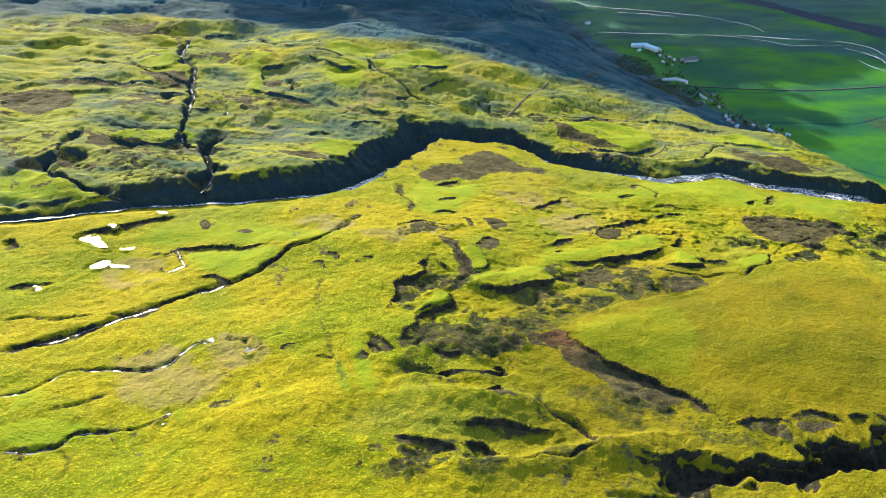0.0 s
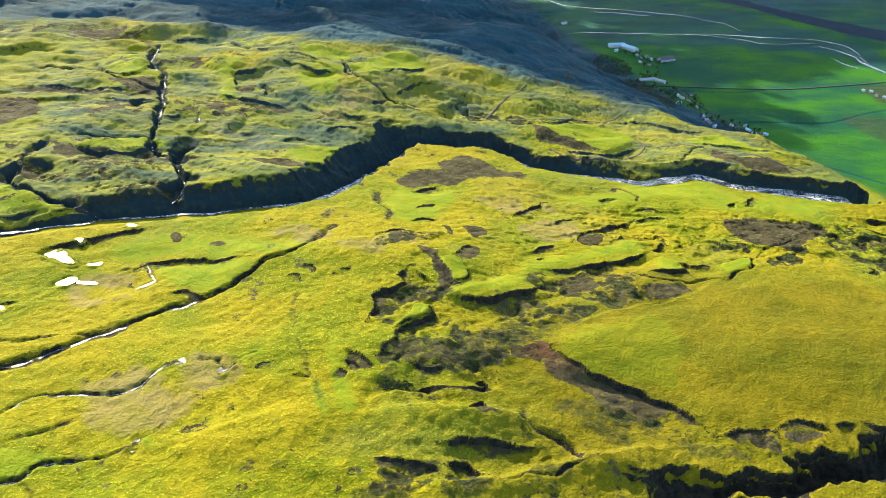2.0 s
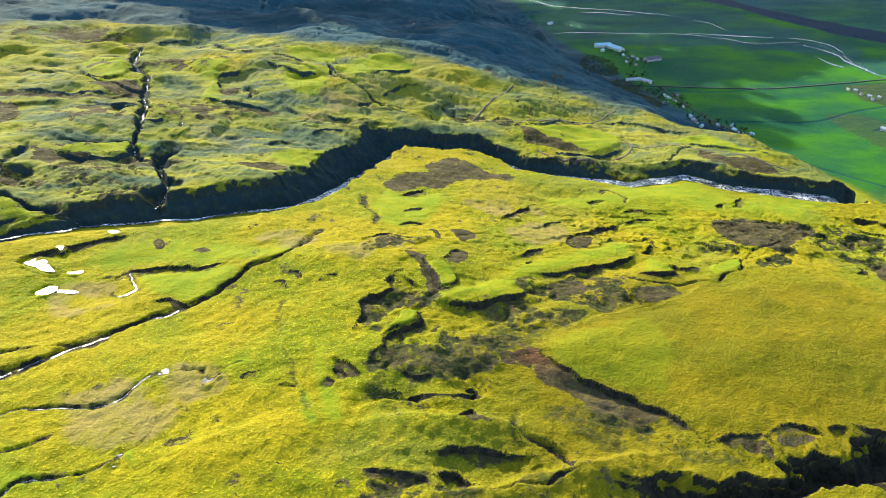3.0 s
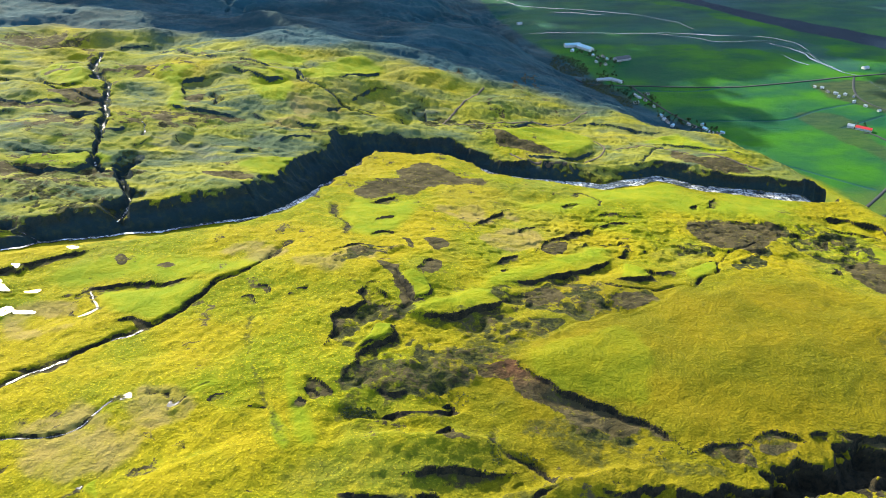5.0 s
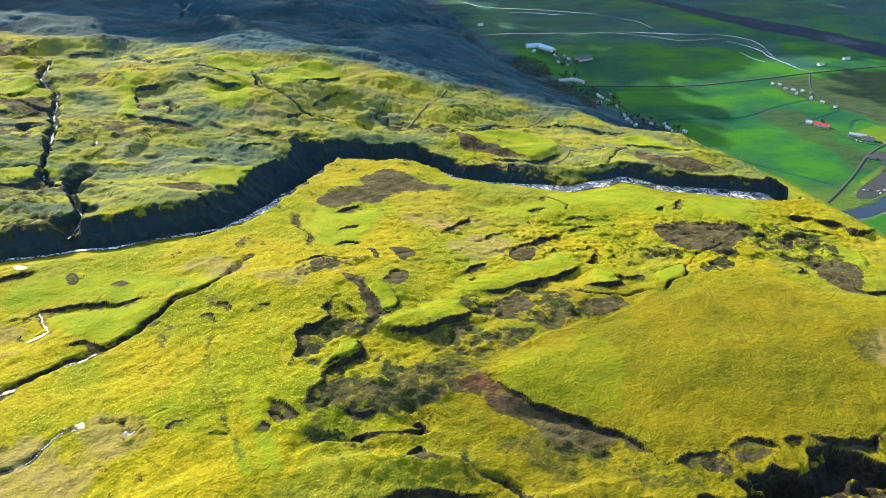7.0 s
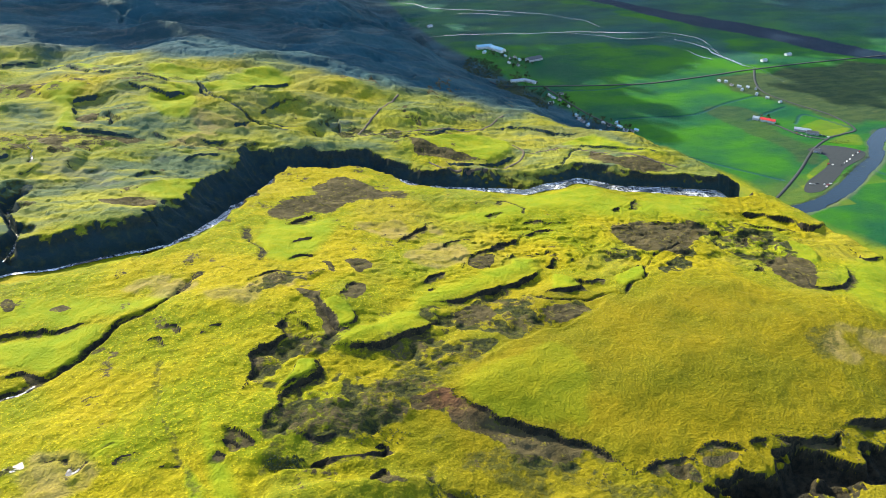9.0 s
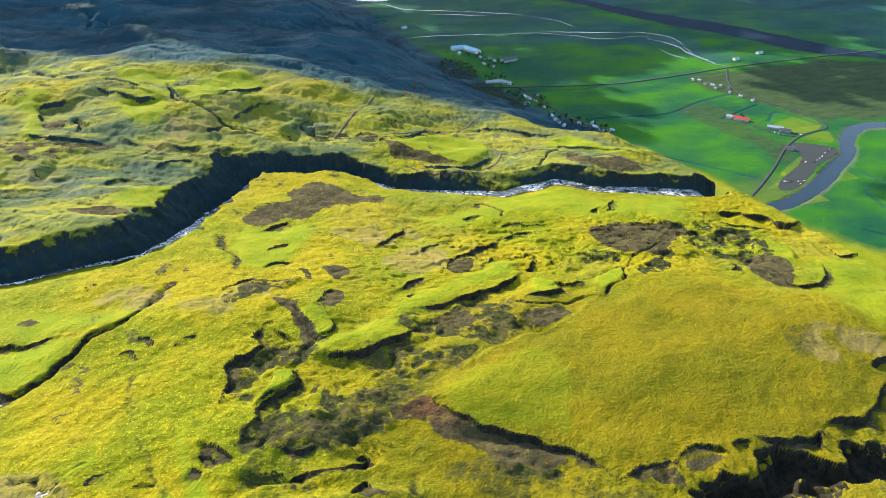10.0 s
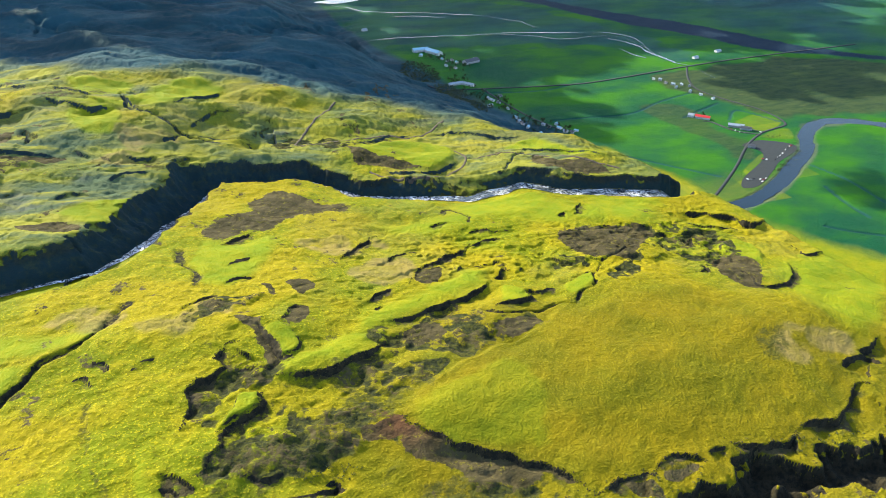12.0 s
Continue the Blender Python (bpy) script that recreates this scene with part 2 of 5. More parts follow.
def canyon(x, y, z, river, banks, rough, curl=0.0035, spurs=1.0, shy=22.0):
    """Cuts a bed with sloping banks, far side on the left of its way."""
    p = np.array(river)
    d, side, along = nearest(x, y, p[:, :2])
    lengths = np.hypot(*np.diff(p[:, :2], axis=0).T)
    at = np.concatenate([[0], np.cumsum(lengths)]) / lengths.sum()
    bed = np.interp(along, at, p[:, 2])
    half, far, near = (np.interp(along, at, [b[k] for b in banks]) for k in range(3))
    slope = np.where(side > 0, near, far)
    run = along * lengths.sum() + np.where(side > 0, 4000, 0)
    spur = spurs * ease(0.5, 1.3, np.where(side > 0, near, far)) * (5.5 * value_noise(run, 0.06 * d, 27, 401) + 3.2 * value_noise(run, 0.08 * d, 11, 402) + 1.4 * value_noise(run, 0.2 * d, 5, 403))
    out = np.maximum(0, d - half + spur * ease(0, shy, d - half))
    sinking = np.interp(along, at, np.where(p[:, 0] > 575, np.interp(p[:, 0], [575, 700], [44, 0]), p[:, 2])) if spurs == 1.0 else bed
    bed = np.where(side < 0, bed + np.maximum(sinking - bed, 0) * ease(2, 16, out), bed)
    rise = out * slope
    rise = rise - 4.5 * ease(7, 19, rise + 0.9 * spur) * ease(0.9, 1.3, slope)
    wall = bed + rise * (1 + (rough - 1) * ease(0.3, 0.9, slope)) + curl * out * out
    return np.minimum(z, wall), bed, np.clip(z - wall, 0, None), d - half


def base_height(x, y):
    d, side, _ = nearest(x, y, FOOT)
    d = np.where(side > 0, d, -d)
    wide = np.interp(y, [600, 800, 850, 890, 960, 1050, 1200, 1400, 1700, 2500], [190, 130, 120, 130, 145, 160, 225, 240, 240, 290])
    rise = ease(0, 1, d / wide)
    return np.maximum(plateau(x, y), 25) * rise, d

# creeks: half width, depth, whether water shows, line
CREEKS = []
CREEKS.append((5.0, 4.6, 1, [(-335, 425), (-316, 436), (-291, 449), (-267, 466), (-250, 482), (-231, 497), (-212, 514), (-191, 526)]))
CREEKS.append((3.6, 3.8, 0, [(-191, 526), (-169, 541), (-153, 563), (-141, 581), (-121, 593), (-103, 621), (-88, 650)]))
CREEKS.append((2.0, 2.2, 0, [(-359, 468), (-339, 474), (-318, 469), (-303, 475), (-280, 478), (-263, 475), (-256, 481)]))
CREEKS.append((2.0, 2.2, 1, [(-306, 371), (-291, 380), (-282, 394), (-273, 401), (-254, 405), (-222, 406), (-202, 411), (-197, 420), (-188, 432), (-176, 435)]))
CREEKS.append((2.2, 2.0, 0, [(-165, 438), (-153, 433), (-145, 423), (-139, 430)]))
CREEKS.append((2.2, 2.6, 1, [(-279, 321), (-262, 323), (-249, 325), (-245, 329), (-243, 335), (-235, 341), (-218, 344), (-205, 346), (-193, 350), (-186, 358)]))
CREEKS.append((1.0, 1.0, 0, [(-245, 323), (-236, 316), (-230, 307), (-227, 297)]))
CREEKS.append((1.0, 0.8, 0, [(-185, 359), (-179, 364), (-173, 375), (-175, 391), (-171, 404)]))
CREEKS.append((2.4, 2.0, 1, [(-256, 589), (-246, 574), (-235, 559), (-239, 554), (-249, 548)]))
CREEKS.append((2.0, 1.6, 0, [(-262, 360), (-247, 369), (-235, 378)]))
CREEKS.append((4.0, 1.8, 0, [(-51, 755), (-48, 720), (-36, 694), (-33, 673)]))
CREEKS.append((2.2, 2.0, 0, [(233, 806), (247, 817), (255, 804), (262, 786), (257, 771)]))
CREEKS.append((1.8, 2.6, 0, [(198, 577), (209, 570), (221, 566), (237, 567), (247, 564), (265, 570), (285, 564)]))
CREEKS.append((1.8, 2.8, 0, [(285, 564), (297, 581), (318, 589), (325, 597), (331, 617), (354, 640), (370, 649), (407, 671)]))
CREEKS.append((1.8, 2.4, 0, [(293, 606), (308, 612), (325, 622), (335, 625)]))
CREEKS.append((2.6, 1.8, 0, [(13, 592), (17, 575), (22, 554), (26, 540), (16, 534), (-3, 536)]))
CREEKS.append((2.8, 3.0, 0, [(69, 390), (72, 377), (79, 370), (88, 364), (99, 356), (101, 343)]))
CREEKS.append((2.6, 2.6, 0, [(101, 342), (86, 333), (79, 331), (64, 330), (42, 327)]))
CREEKS.append((2.0, 0.9, 0, [(-108, 530), (-106, 501), (-100, 465), (-91, 438), (-76, 408), (-67, 382)]))
CREEKS.append((1.6, 1.4, 0, [(74, 400), (70, 383), (67, 370), (71, 363)]))
CREEKS.append((1.2, 1.2, 0, [(-143, 429), (-133, 437), (-123, 442)]))
CREEKS.append((11, 15, 1, [(-279, 740), (-276, 752), (-276, 774), (-281, 792), (-304, 852), (-296, 866), (-289, 883)]))
CREEKS.append((6, 8, 1, [(-304, 852), (-312, 838), (-332, 859), (-341, 875)]))
CREEKS.append((7, 9, 1, [(-341, 875), (-346, 920), (-353, 957), (-359, 992), (-377, 1045), (-399, 1133), (-428, 1184), (-454, 1238), (-461, 1310)]))
CREEKS.append((4, 6, 1, [(-382, 1066), (-397, 1065), (-429, 1084), (-465, 1101), (-506, 1127), (-570, 1170), (-616, 1171)]))
CREEKS.append((6, 8, 1, [(-333, 710), (-358, 712), (-372, 714), (-399, 720), (-429, 734), (-463, 756)]))
CREEKS.append((5, 8, 1, [(-463, 756), (-465, 777), (-459, 790), (-465, 824), (-459, 842), (-462, 863)]))
CREEKS.append((4, 3, 1, [(-320, 988), (-304, 977), (-299, 939)]))
CREEKS.append((3, 4, 0, [(-131, 1230), (-120, 1167), (-112, 1148), (-77, 1123), (-43, 1084), (-2, 1068)]))
CREEKS.append((3, 3, 0, [(-109, 866), (-97, 869), (-71, 769)]))
CREEKS.append((3, 4, 0, [(-433, 883), (-395, 878), (-353, 886), (-336, 872)]))
CREEKS.append((2.4, 2, 0, [(-75, 1062), (-43, 1084), (-9, 1083), (41, 1083)]))
CREEKS.append((2, 2, 0, [(368, 943), (405, 992), (423, 1002)]))

# turf scarps, low ground on the right of the way: drop, width of the face, bare soil, line
SCARPS = []
SCARPS.append((4.2, 1.4, .6, [(93, 576), (109, 581), (125, 582), (147, 587), (167, 592), (179, 597), (190, 601), (209, 614), (232, 636)]))
SCARPS.append((4.5, 1.4, .7, [(20, 523), (31, 520), (42, 519), (54, 520), (68, 523), (79, 531), (87, 537), (101, 545), (113, 557), (121, 561)]))
SCARPS.append((3.6, 1.4, .7, [(-25, 470), (-13, 479), (-1, 486), (9, 495), (9, 505)]))
SCARPS.append((3.4, 1.5, .8, [(-49, 480), (-42, 488), (-39, 502), (-40, 517), (-35, 525), (-26, 531), (-15, 540), (-20, 549), (-23, 552), (-13, 568), (-2, 567)]))
SCARPS.append((3.6, 1.5, .8, [(-33, 432), (-30, 443), (-27, 453), (-23, 457), (-25, 463), (-20, 471), (-8, 480)]))
SCARPS.append((2.0, 1.5, .5, [(17, 578), (20, 566), (23, 551), (30, 540), (40, 548)]))
SCARPS.append((2.2, 1.4, .8, [(29, 588), (35, 604), (45, 613), (53, 607)]))
SCARPS.append((1.8, 1.2, .8, [(106, 613), (117, 623), (138, 634)]))
SCARPS.append((1.4, 1.2, .8, [(111, 602), (120, 605)]))
SCARPS.append((3.2, 1.3, .8, [(151, 638), (162, 656), (174, 677), (186, 681), (203, 695), (224, 702), (241, 723)]))
SCARPS.append((1.8, 1.2, .6, [(195, 655), (213, 664), (232, 667), (248, 670), (258, 663)]))
SCARPS.append((3.2, 1.3, .8, [(233, 635), (246, 650), (254, 648)]))
SCARPS.append((3.6, 1.3, .7, [(210, 578), (227, 584), (244, 586), (253, 593), (249, 601)]))
SCARPS.append((2.4, 1.3, .7, [(250, 606), (259, 600), (285, 602)]))
SCARPS.append((4.0, 6.0, .1, [(287, 564), (267, 556), (256, 549), (244, 537), (224, 530), (184, 516), (152, 503), (125, 487), (108, 474), (99, 462)]))
SCARPS.append((3.8, 1.6, .9, [(99, 459), (101, 451), (111, 445), (126, 433), (140, 424), (155, 416), (169, 408), (180, 403), (186, 395), (193, 383), (201, 371)]))
SCARPS.append((4.0, 1.5, .9, [(202, 371), (215, 374), (223, 375), (239, 378), (244, 374)]))
SCARPS.append((4.6, 1.4, .9, [(243, 375), (252, 380), (269, 383), (279, 379), (284, 374)]))
SCARPS.append((2.4, 1.4, .7, [(288, 382), (299, 385), (311, 384)]))
SCARPS.append((3.6, 1.5, .8, [(314, 390), (325, 384), (340, 379), (355, 379), (365, 382), (364, 377)]))
SCARPS.append((5.0, 1.6, .8, [(366, 383), (378, 389), (397, 388), (415, 389), (434, 398), (444, 410), (458, 416), (466, 409)]))
SCARPS.append((4.5, 2.5, .4, [(454, 437), (472, 443), (486, 445), (503, 443), (499, 427)]))
SCARPS.append((4.0, 2.0, .5, [(485, 449), (502, 454), (531, 462)]))
SCARPS.append((3.0, 4.5, .3, [(74, 402), (48, 408), (24, 402), (9, 399), (-14, 401), (-29, 396), (-39, 388), (-48, 385)]))
SCARPS.append((2.2, 1.5, .9, [(26, 384), (33, 395), (41, 397), (46, 385)]))
SCARPS.append((3.6, 1.4, .8, [(6, 353), (21, 357), (33, 360), (48, 359), (64, 357), (80, 357)]))
SCARPS.append((2.7, 1.3, .8, [(-39, 338), (-28, 341), (-15, 339), (-2, 335), (13, 330)]))
SCARPS.append((3.0, 1.3, .8, [(11, 337), (21, 343), (32, 340), (39, 331)]))
SCARPS.append((3.0, 1.5, .6, [(127, 341), (137, 340), (148, 338), (160, 339)]))
SCARPS.append((3.5, 1.6, .5, [(122, 332), (130, 335), (141, 334), (153, 335)]))
SCARPS.append((2.2, 1.2, 1, [(-61, 440), (-55, 442), (-46, 437), (-37, 428), (-32, 423)]))
SCARPS.append((1.6, 1.2, 1, [(-59, 430), (-52, 433), (-44, 424)]))
SCARPS.append((1.5, 1.2, 1, [(-61, 424), (-54, 418)]))
SCARPS.append((2.5, 2.0, .6, [(-14, 403), (-2, 408), (9, 408), (25, 409), (41, 414), (56, 409)]))
SCARPS.append((2.4, 1.6, .7, [(-11, 432), (-2, 428), (6, 424), (18, 427)]))
SCARPS.append((2.0, 1.6, .6, [(33, 415), (39, 419), (46, 413)]))
SCARPS.append((3.4, 1.6, .9, [(-12, 762), (2, 780), (21, 795)]))
SCARPS.append((3.2, 1.5, .8, [(99, 708), (117, 732), (134, 751), (147, 763)]))
SCARPS.append((2.2, 1.3, .7, [(209, 779), (229, 783), (236, 774)]))
SCARPS.append((2.2, 1.3, .8, [(358, 759), (374, 770), (373, 752)]))
SCARPS.append((2.2, 1.3, .6, [(382, 760), (403, 791), (415, 799)]))
SCARPS.append((6.5, 4.5, .2, [(467, 734), (499, 754), (532, 756), (560, 741), (582, 725), (602, 707), (734, 804)]))
SCARPS.append((2.4, 1.4, .5, [(499, 726), (534, 705), (578, 698)]))
SCARPS.append((3.0, 1.8, .8, [(438, 599), (460, 614), (447, 591)]))
SCARPS.append((2.0, 1.5, .8, [(470, 593), (488, 596), (486, 578), (482, 559), (518, 562), (561, 608)]))
SCARPS.append((1.6, 1.4, .5, [(564, 654), (596, 646), (601, 617), (748, 692)]))
SCARPS.append((1.6, 1.2, .5, [(237, 746), (258, 752), (281, 740), (309, 743)]))
SCARPS.append((1.8, 1.2, .5, [(235, 718), (259, 723), (280, 718)]))
SCARPS.append((1.6, 1.2, .6, [(136, 695), (157, 710), (182, 722)]))
SCARPS.append((1.6, 1.2, .5, [(-12, 703), (0, 716), (18, 721)]))
SCARPS.append((1.6, 1.2, .5, [(-53, 617), (-38, 635), (-12, 648)]))
SCARPS.append((3.4, 1.4, .9, [(-363, 608), (-351, 620), (-332, 630), (-318, 636), (-293, 647), (-266, 660)]))
SCARPS.append((3.2, 1.5, .9, [(-430, 601), (-419, 603), (-401, 587)]))
SCARPS.append((2.2, 1.3, .8, [(-380, 509), (-373, 522), (-359, 526), (-337, 531)]))
SCARPS.append((2.6, 1.3, .7, [(-283, 580), (-265, 582), (-256, 591), (-236, 593), (-208, 591), (-189, 585), (-174, 589), (-152, 585)]))
SCARPS.append((2.2, 1.3, .8, [(-220, 529), (-209, 537), (-193, 533), (-178, 529)]))
SCARPS.append((1.6, 1.2, .8, [(-263, 560), (-249, 548), (-237, 552)]))
SCARPS.append((1.6, 1.2, .6, [(-126, 547), (-113, 554), (-104, 540)]))
SCARPS.append((1.4, 1.2, .6, [(-112, 567), (-100, 567), (-94, 554)]))
SCARPS.append((1.3, 1.2, .5, [(-82, 553), (-72, 562), (-60, 566)]))
SCARPS.append((1.3, 1.2, .4, [(-123, 421), (-115, 426), (-105, 431)]))
SCARPS.append((1.3, 1.2, .4, [(-98, 416), (-89, 418), (-77, 415)]))
SCARPS.append((1.3, 1.2, .4, [(-12, 664), (2, 678), (22, 673)]))
SCARPS.append((2.8, 1.5, .5, [(-147, 667), (-156, 764), (-139, 776), (-104, 711)]))
SCARPS.append((4.5, 3, .3, [(-472, 1398), (-434, 1402), (-394, 1413)]))
SCARPS.append((4.5, 3, .3, [(-414, 1396), (-335, 1322), (-282, 1271), (-227, 1249)]))
SCARPS.append((5, 3, .3, [(-226, 1245), (-197, 1224), (-158, 1202)]))
SCARPS.append((5, 3, .3, [(-247, 1201), (-210, 1185), (-182, 1166), (-146, 1150), (-118, 1141)]))
SCARPS.append((6, 4, .3, [(-278, 1079), (-288, 1111), (-292, 1154), (-268, 1165), (-216, 1171)]))
SCARPS.append((12, 12, .1, [(-252, 1086), (-243, 1112), (-228, 1106), (-205, 1074)]))
SCARPS.append((5, 3, .3, [(-300, 1054), (-260, 1040), (-222, 1038), (-181, 1028)]))
SCARPS.append((5, 4, .2, [(-185, 1057), (-168, 1037), (-149, 1018)]))
SCARPS.append((9, 10, .1, [(-264, 920), (-260, 956), (-252, 988)]))
SCARPS.append((6, 4, .4, [(-528, 1176), (-495, 1154), (-452, 1125), (-428, 1150)]))
SCARPS.append((6.5, 3, .7, [(-431, 852), (-407, 841), (-377, 836), (-346, 849), (-329, 873)]))
SCARPS.append((8, 8, .3, [(-319, 880), (-311, 894), (-292, 898), (-281, 883)]))
SCARPS.append((4.5, 2.5, .3, [(-71, 1150), (-44, 1178), (-8, 1230), (21, 1259)]))
SCARPS.append((13, 17, 0, [(-5, 1076), (33, 1096), (60, 1141), (85, 1152), (103, 1121)]))
SCARPS.append((6, 5, .1, [(-69, 1006), (-42, 1025), (-7, 1017)]))
SCARPS.append((5, 5, .1, [(-196, 899), (-163, 929), (-129, 915)]))
SCARPS.append((4, 2.5, .3, [(177, 1065), (223, 1096), (295, 1128)]))
SCARPS.append((4, 2.5, .3, [(194, 985), (239, 966), (285, 970), (324, 1010)]))
SCARPS.append((3.5, 2.5, .2, [(403, 1019), (450, 1005), (496, 978), (531, 930)]))
SCARPS.append((4, 3, .2, [(304, 1127), (363, 1120), (410, 1090), (469, 1071)]))
SCARPS.append((6, 4, .3, [(-552, 1229), (-490, 1152), (-441, 1118), (-417, 1127)]))
SCARPS.append((12, 10, .2, [(-789, 1288), (-718, 1266), (-673, 1297), (-604, 1308)]))
SCARPS.append((3, 3, .4, [(-580, 1054), (-494, 1051), (-404, 1048)]))
SCARPS.append((4, 3, .4, [(-447, 1010), (-388, 984), (-360, 998)]))
SCARPS.append((12, 12, .2, [(-508, 785), (-479, 785), (-459, 796), (-438, 821)]))
SCARPS.append((5, 4, .2, [(-473, 687), (-437, 684), (-391, 706)]))
SCARPS.append((5, 5, .3, [(-551, 1008), (-495, 1012), (-448, 995)]))
SCARPS.append((4, 4, .3, [(-637, 1004), (-607, 1039), (-572, 1034)]))
SCARPS.append((3.5, 3, .4, [(-349, 952), (-338, 949), (-326, 964)]))
SCARPS.append((3.5, 3, .4, [(-137, 955), (-110, 978), (-83, 978)]))
SCARPS.append((4, 4, .2, [(-124, 1022), (-96, 1015), (-70, 1028)]))
SCARPS.append((4, 3, .3, [(-402, 982), (-378, 991), (-360, 986)]))
SCARPS.append((4, 4, .3, [(-311, 908), (-293, 930), (-286, 962)]))
SCARPS.append((4, 4, .2, [(-43, 1095), (-9, 1150), (37, 1162)]))
SCARPS.append((4, 4, .2, [(-75, 1056), (-42, 1066), (-10, 1065)]))
SCARPS.append((5, 4, .2, [(-217, 1201), (-180, 1191), (-135, 1154), (-113, 1143)]))
SCARPS.append((5, 4, .2, [(-209, 1171), (-172, 1162), (-139, 1144)]))
SCARPS.append((4, 3, .2, [(-126, 1193), (-113, 1167), (-98, 1142)]))
SCARPS.append((8, 8, .1, [(66, 1001), (99, 1010), (150, 1002)]))
SCARPS.append((9, 9, 0, [(99, 1356), (167, 1295), (191, 1218)]))
SCARPS.append((10, 12, 0, [(134, 1484), (192, 1456), (235, 1403), (244, 1292)]))
SCARPS.append((12, 14, 0, [(368, 2045), (377, 1872), (376, 1685), (411, 1618)]))
SCARPS.append((30, 60, .1, [(-426, 1807), (-344, 1879), (-240, 1822), (-141, 1733)]))
SCARPS.append((34, 66, .1, [(-124, 1723), (-12, 1830), (116, 1909), (323, 2337)]))

# ground of another kind: kind, ring
PATCHES = []
PATCHES.append(("bare", [(-24, 792), (-12, 833), (16, 851), (31, 887), (49, 915), (66, 918), (103, 878), (134, 841), (84, 833), (42, 797), (21, 798), (1, 796), (-12, 778)]))
PATCHES.append(("bare", [(341, 727), (392, 732), (445, 720), (443, 692), (390, 643), (353, 647), (332, 682)]))
PATCHES.append(("bare", [(68, 452), (90, 458), (91, 446), (72, 441)]))
PATCHES.append(("bare", [(-7, 604), (14, 599), (19, 576), (26, 543), (16, 535), (10, 563), (1, 588)]))
PATCHES.append(("bare", [(33, 592), (41, 608), (52, 614), (54, 599), (46, 584), (38, 586)]))
PATCHES.append(("bare", [(42, 658), (61, 658), (68, 643), (52, 632), (48, 639)]))
PATCHES.append(("bare", [(23, 657), (29, 653), (31, 632), (26, 635)]))
PATCHES.append(("bare", [(169, 666), (189, 674), (189, 650), (179, 638), (168, 634), (161, 647)]))
PATCHES.append(("bare", [(89, 461), (99, 459), (101, 450), (125, 431), (154, 414), (172, 406), (187, 380), (172, 393), (152, 406), (127, 407), (111, 421), (95, 438)]))
PATCHES.append(("bare", [(219, 372), (242, 371), (246, 354), (231, 359)]))
PATCHES.append(("bare", [(249, 373), (279, 374), (270, 367), (252, 362)]))
PATCHES.append(("bare", [(28, 393), (40, 397), (46, 384), (53, 380), (41, 379), (32, 380)]))
PATCHES.append(("bare", [(474, 621), (503, 625), (515, 604), (482, 561), (464, 567), (459, 589)]))
PATCHES.append(("bare", [(-248, 636), (-239, 642), (-233, 628), (-239, 622)]))
PATCHES.append(("bare", [(-248, 640), (-243, 646), (-235, 633), (-241, 627)]))
PATCHES.append(("bare", [(-203, 615), (-193, 621), (-185, 613), (-193, 610)]))
PATCHES.append(("mixed", [(-44, 479), (-37, 521), (-12, 542), (-22, 556), (-10, 568), (11, 544), (25, 528), (10, 519), (-13, 512), (-23, 482)]))
PATCHES.append(("mixed", [(-29, 433), (-24, 460), (-9, 480), (22, 493), (57, 489), (82, 477), (93, 461), (90, 444), (51, 434), (18, 424), (-9, 427)]))
PATCHES.append(("mixed", [(101, 562), (134, 575), (178, 582), (210, 564), (245, 559), (243, 539), (210, 533), (168, 526), (132, 540), (106, 535)]))
PATCHES.append(("mixed", [(91, 529), (123, 524), (145, 514), (117, 493), (96, 482), (80, 494)]))
PATCHES.append(("bare", [(124, 562), (145, 576), (166, 555), (142, 543), (125, 545)]))
PATCHES.append(("bare", [(207, 558), (242, 558), (239, 542), (210, 534), (200, 543)]))
PATCHES.append(("mixed", [(303, 688), (325, 666), (373, 637), (424, 654), (505, 667), (507, 711), (462, 724), (372, 635), (314, 646)]))
PATCHES.append(("mixed", [(434, 681), (521, 698), (522, 649), (484, 620), (445, 643)]))
PATCHES.append(("mixed", [(357, 626), (382, 631), (371, 598), (346, 592), (341, 619)]))
PATCHES.append(("mixed", [(-53, 613), (-12, 648), (20, 635), (-7, 616), (-37, 600)]))
PATCHES.append(("mixed", [(117, 431), (149, 410), (181, 383), (191, 367), (161, 381), (125, 397)]))
PATCHES.append(("mixed", [(-34, 324), (-2, 334), (34, 326), (27, 315), (-12, 314), (-30, 316)]))
PATCHES.append(("mixed", [(69, 1081), (134, 1093), (252, 1088), (177, 1058), (129, 1058)]))
PATCHES.append(("mixed", [(-403, 827), (-324, 842), (-287, 751), (-311, 731), (-369, 723)]))
PATCHES.append(("bare", [(-633, 996), (-594, 1015), (-535, 1010), (-514, 949), (-545, 917), (-607, 944)]))
PATCHES.append(("bare", [(-633, 1041), (-537, 1054), (-465, 1041), (-407, 1041), (-449, 1019), (-556, 1037)]))
PATCHES.append(("bare", [(-463, 1083), (-412, 1108), (-382, 1066), (-407, 1043)]))
PATCHES.append(("bare", [(-656, 1437), (-607, 1462), (-567, 1458), (-556, 1407), (-619, 1386), (-642, 1399)]))
PATCHES.append(("bare", [(-273, 1031), (-228, 1031), (-182, 1026), (-211, 1014), (-258, 1024)]))
PATCHES.append(("bare", [(-278, 1087), (-254, 1108), (-251, 1088), (-257, 1064)]))
PATCHES.append(("bare", [(-206, 838), (-172, 847), (-144, 833), (-147, 812), (-187, 817)]))
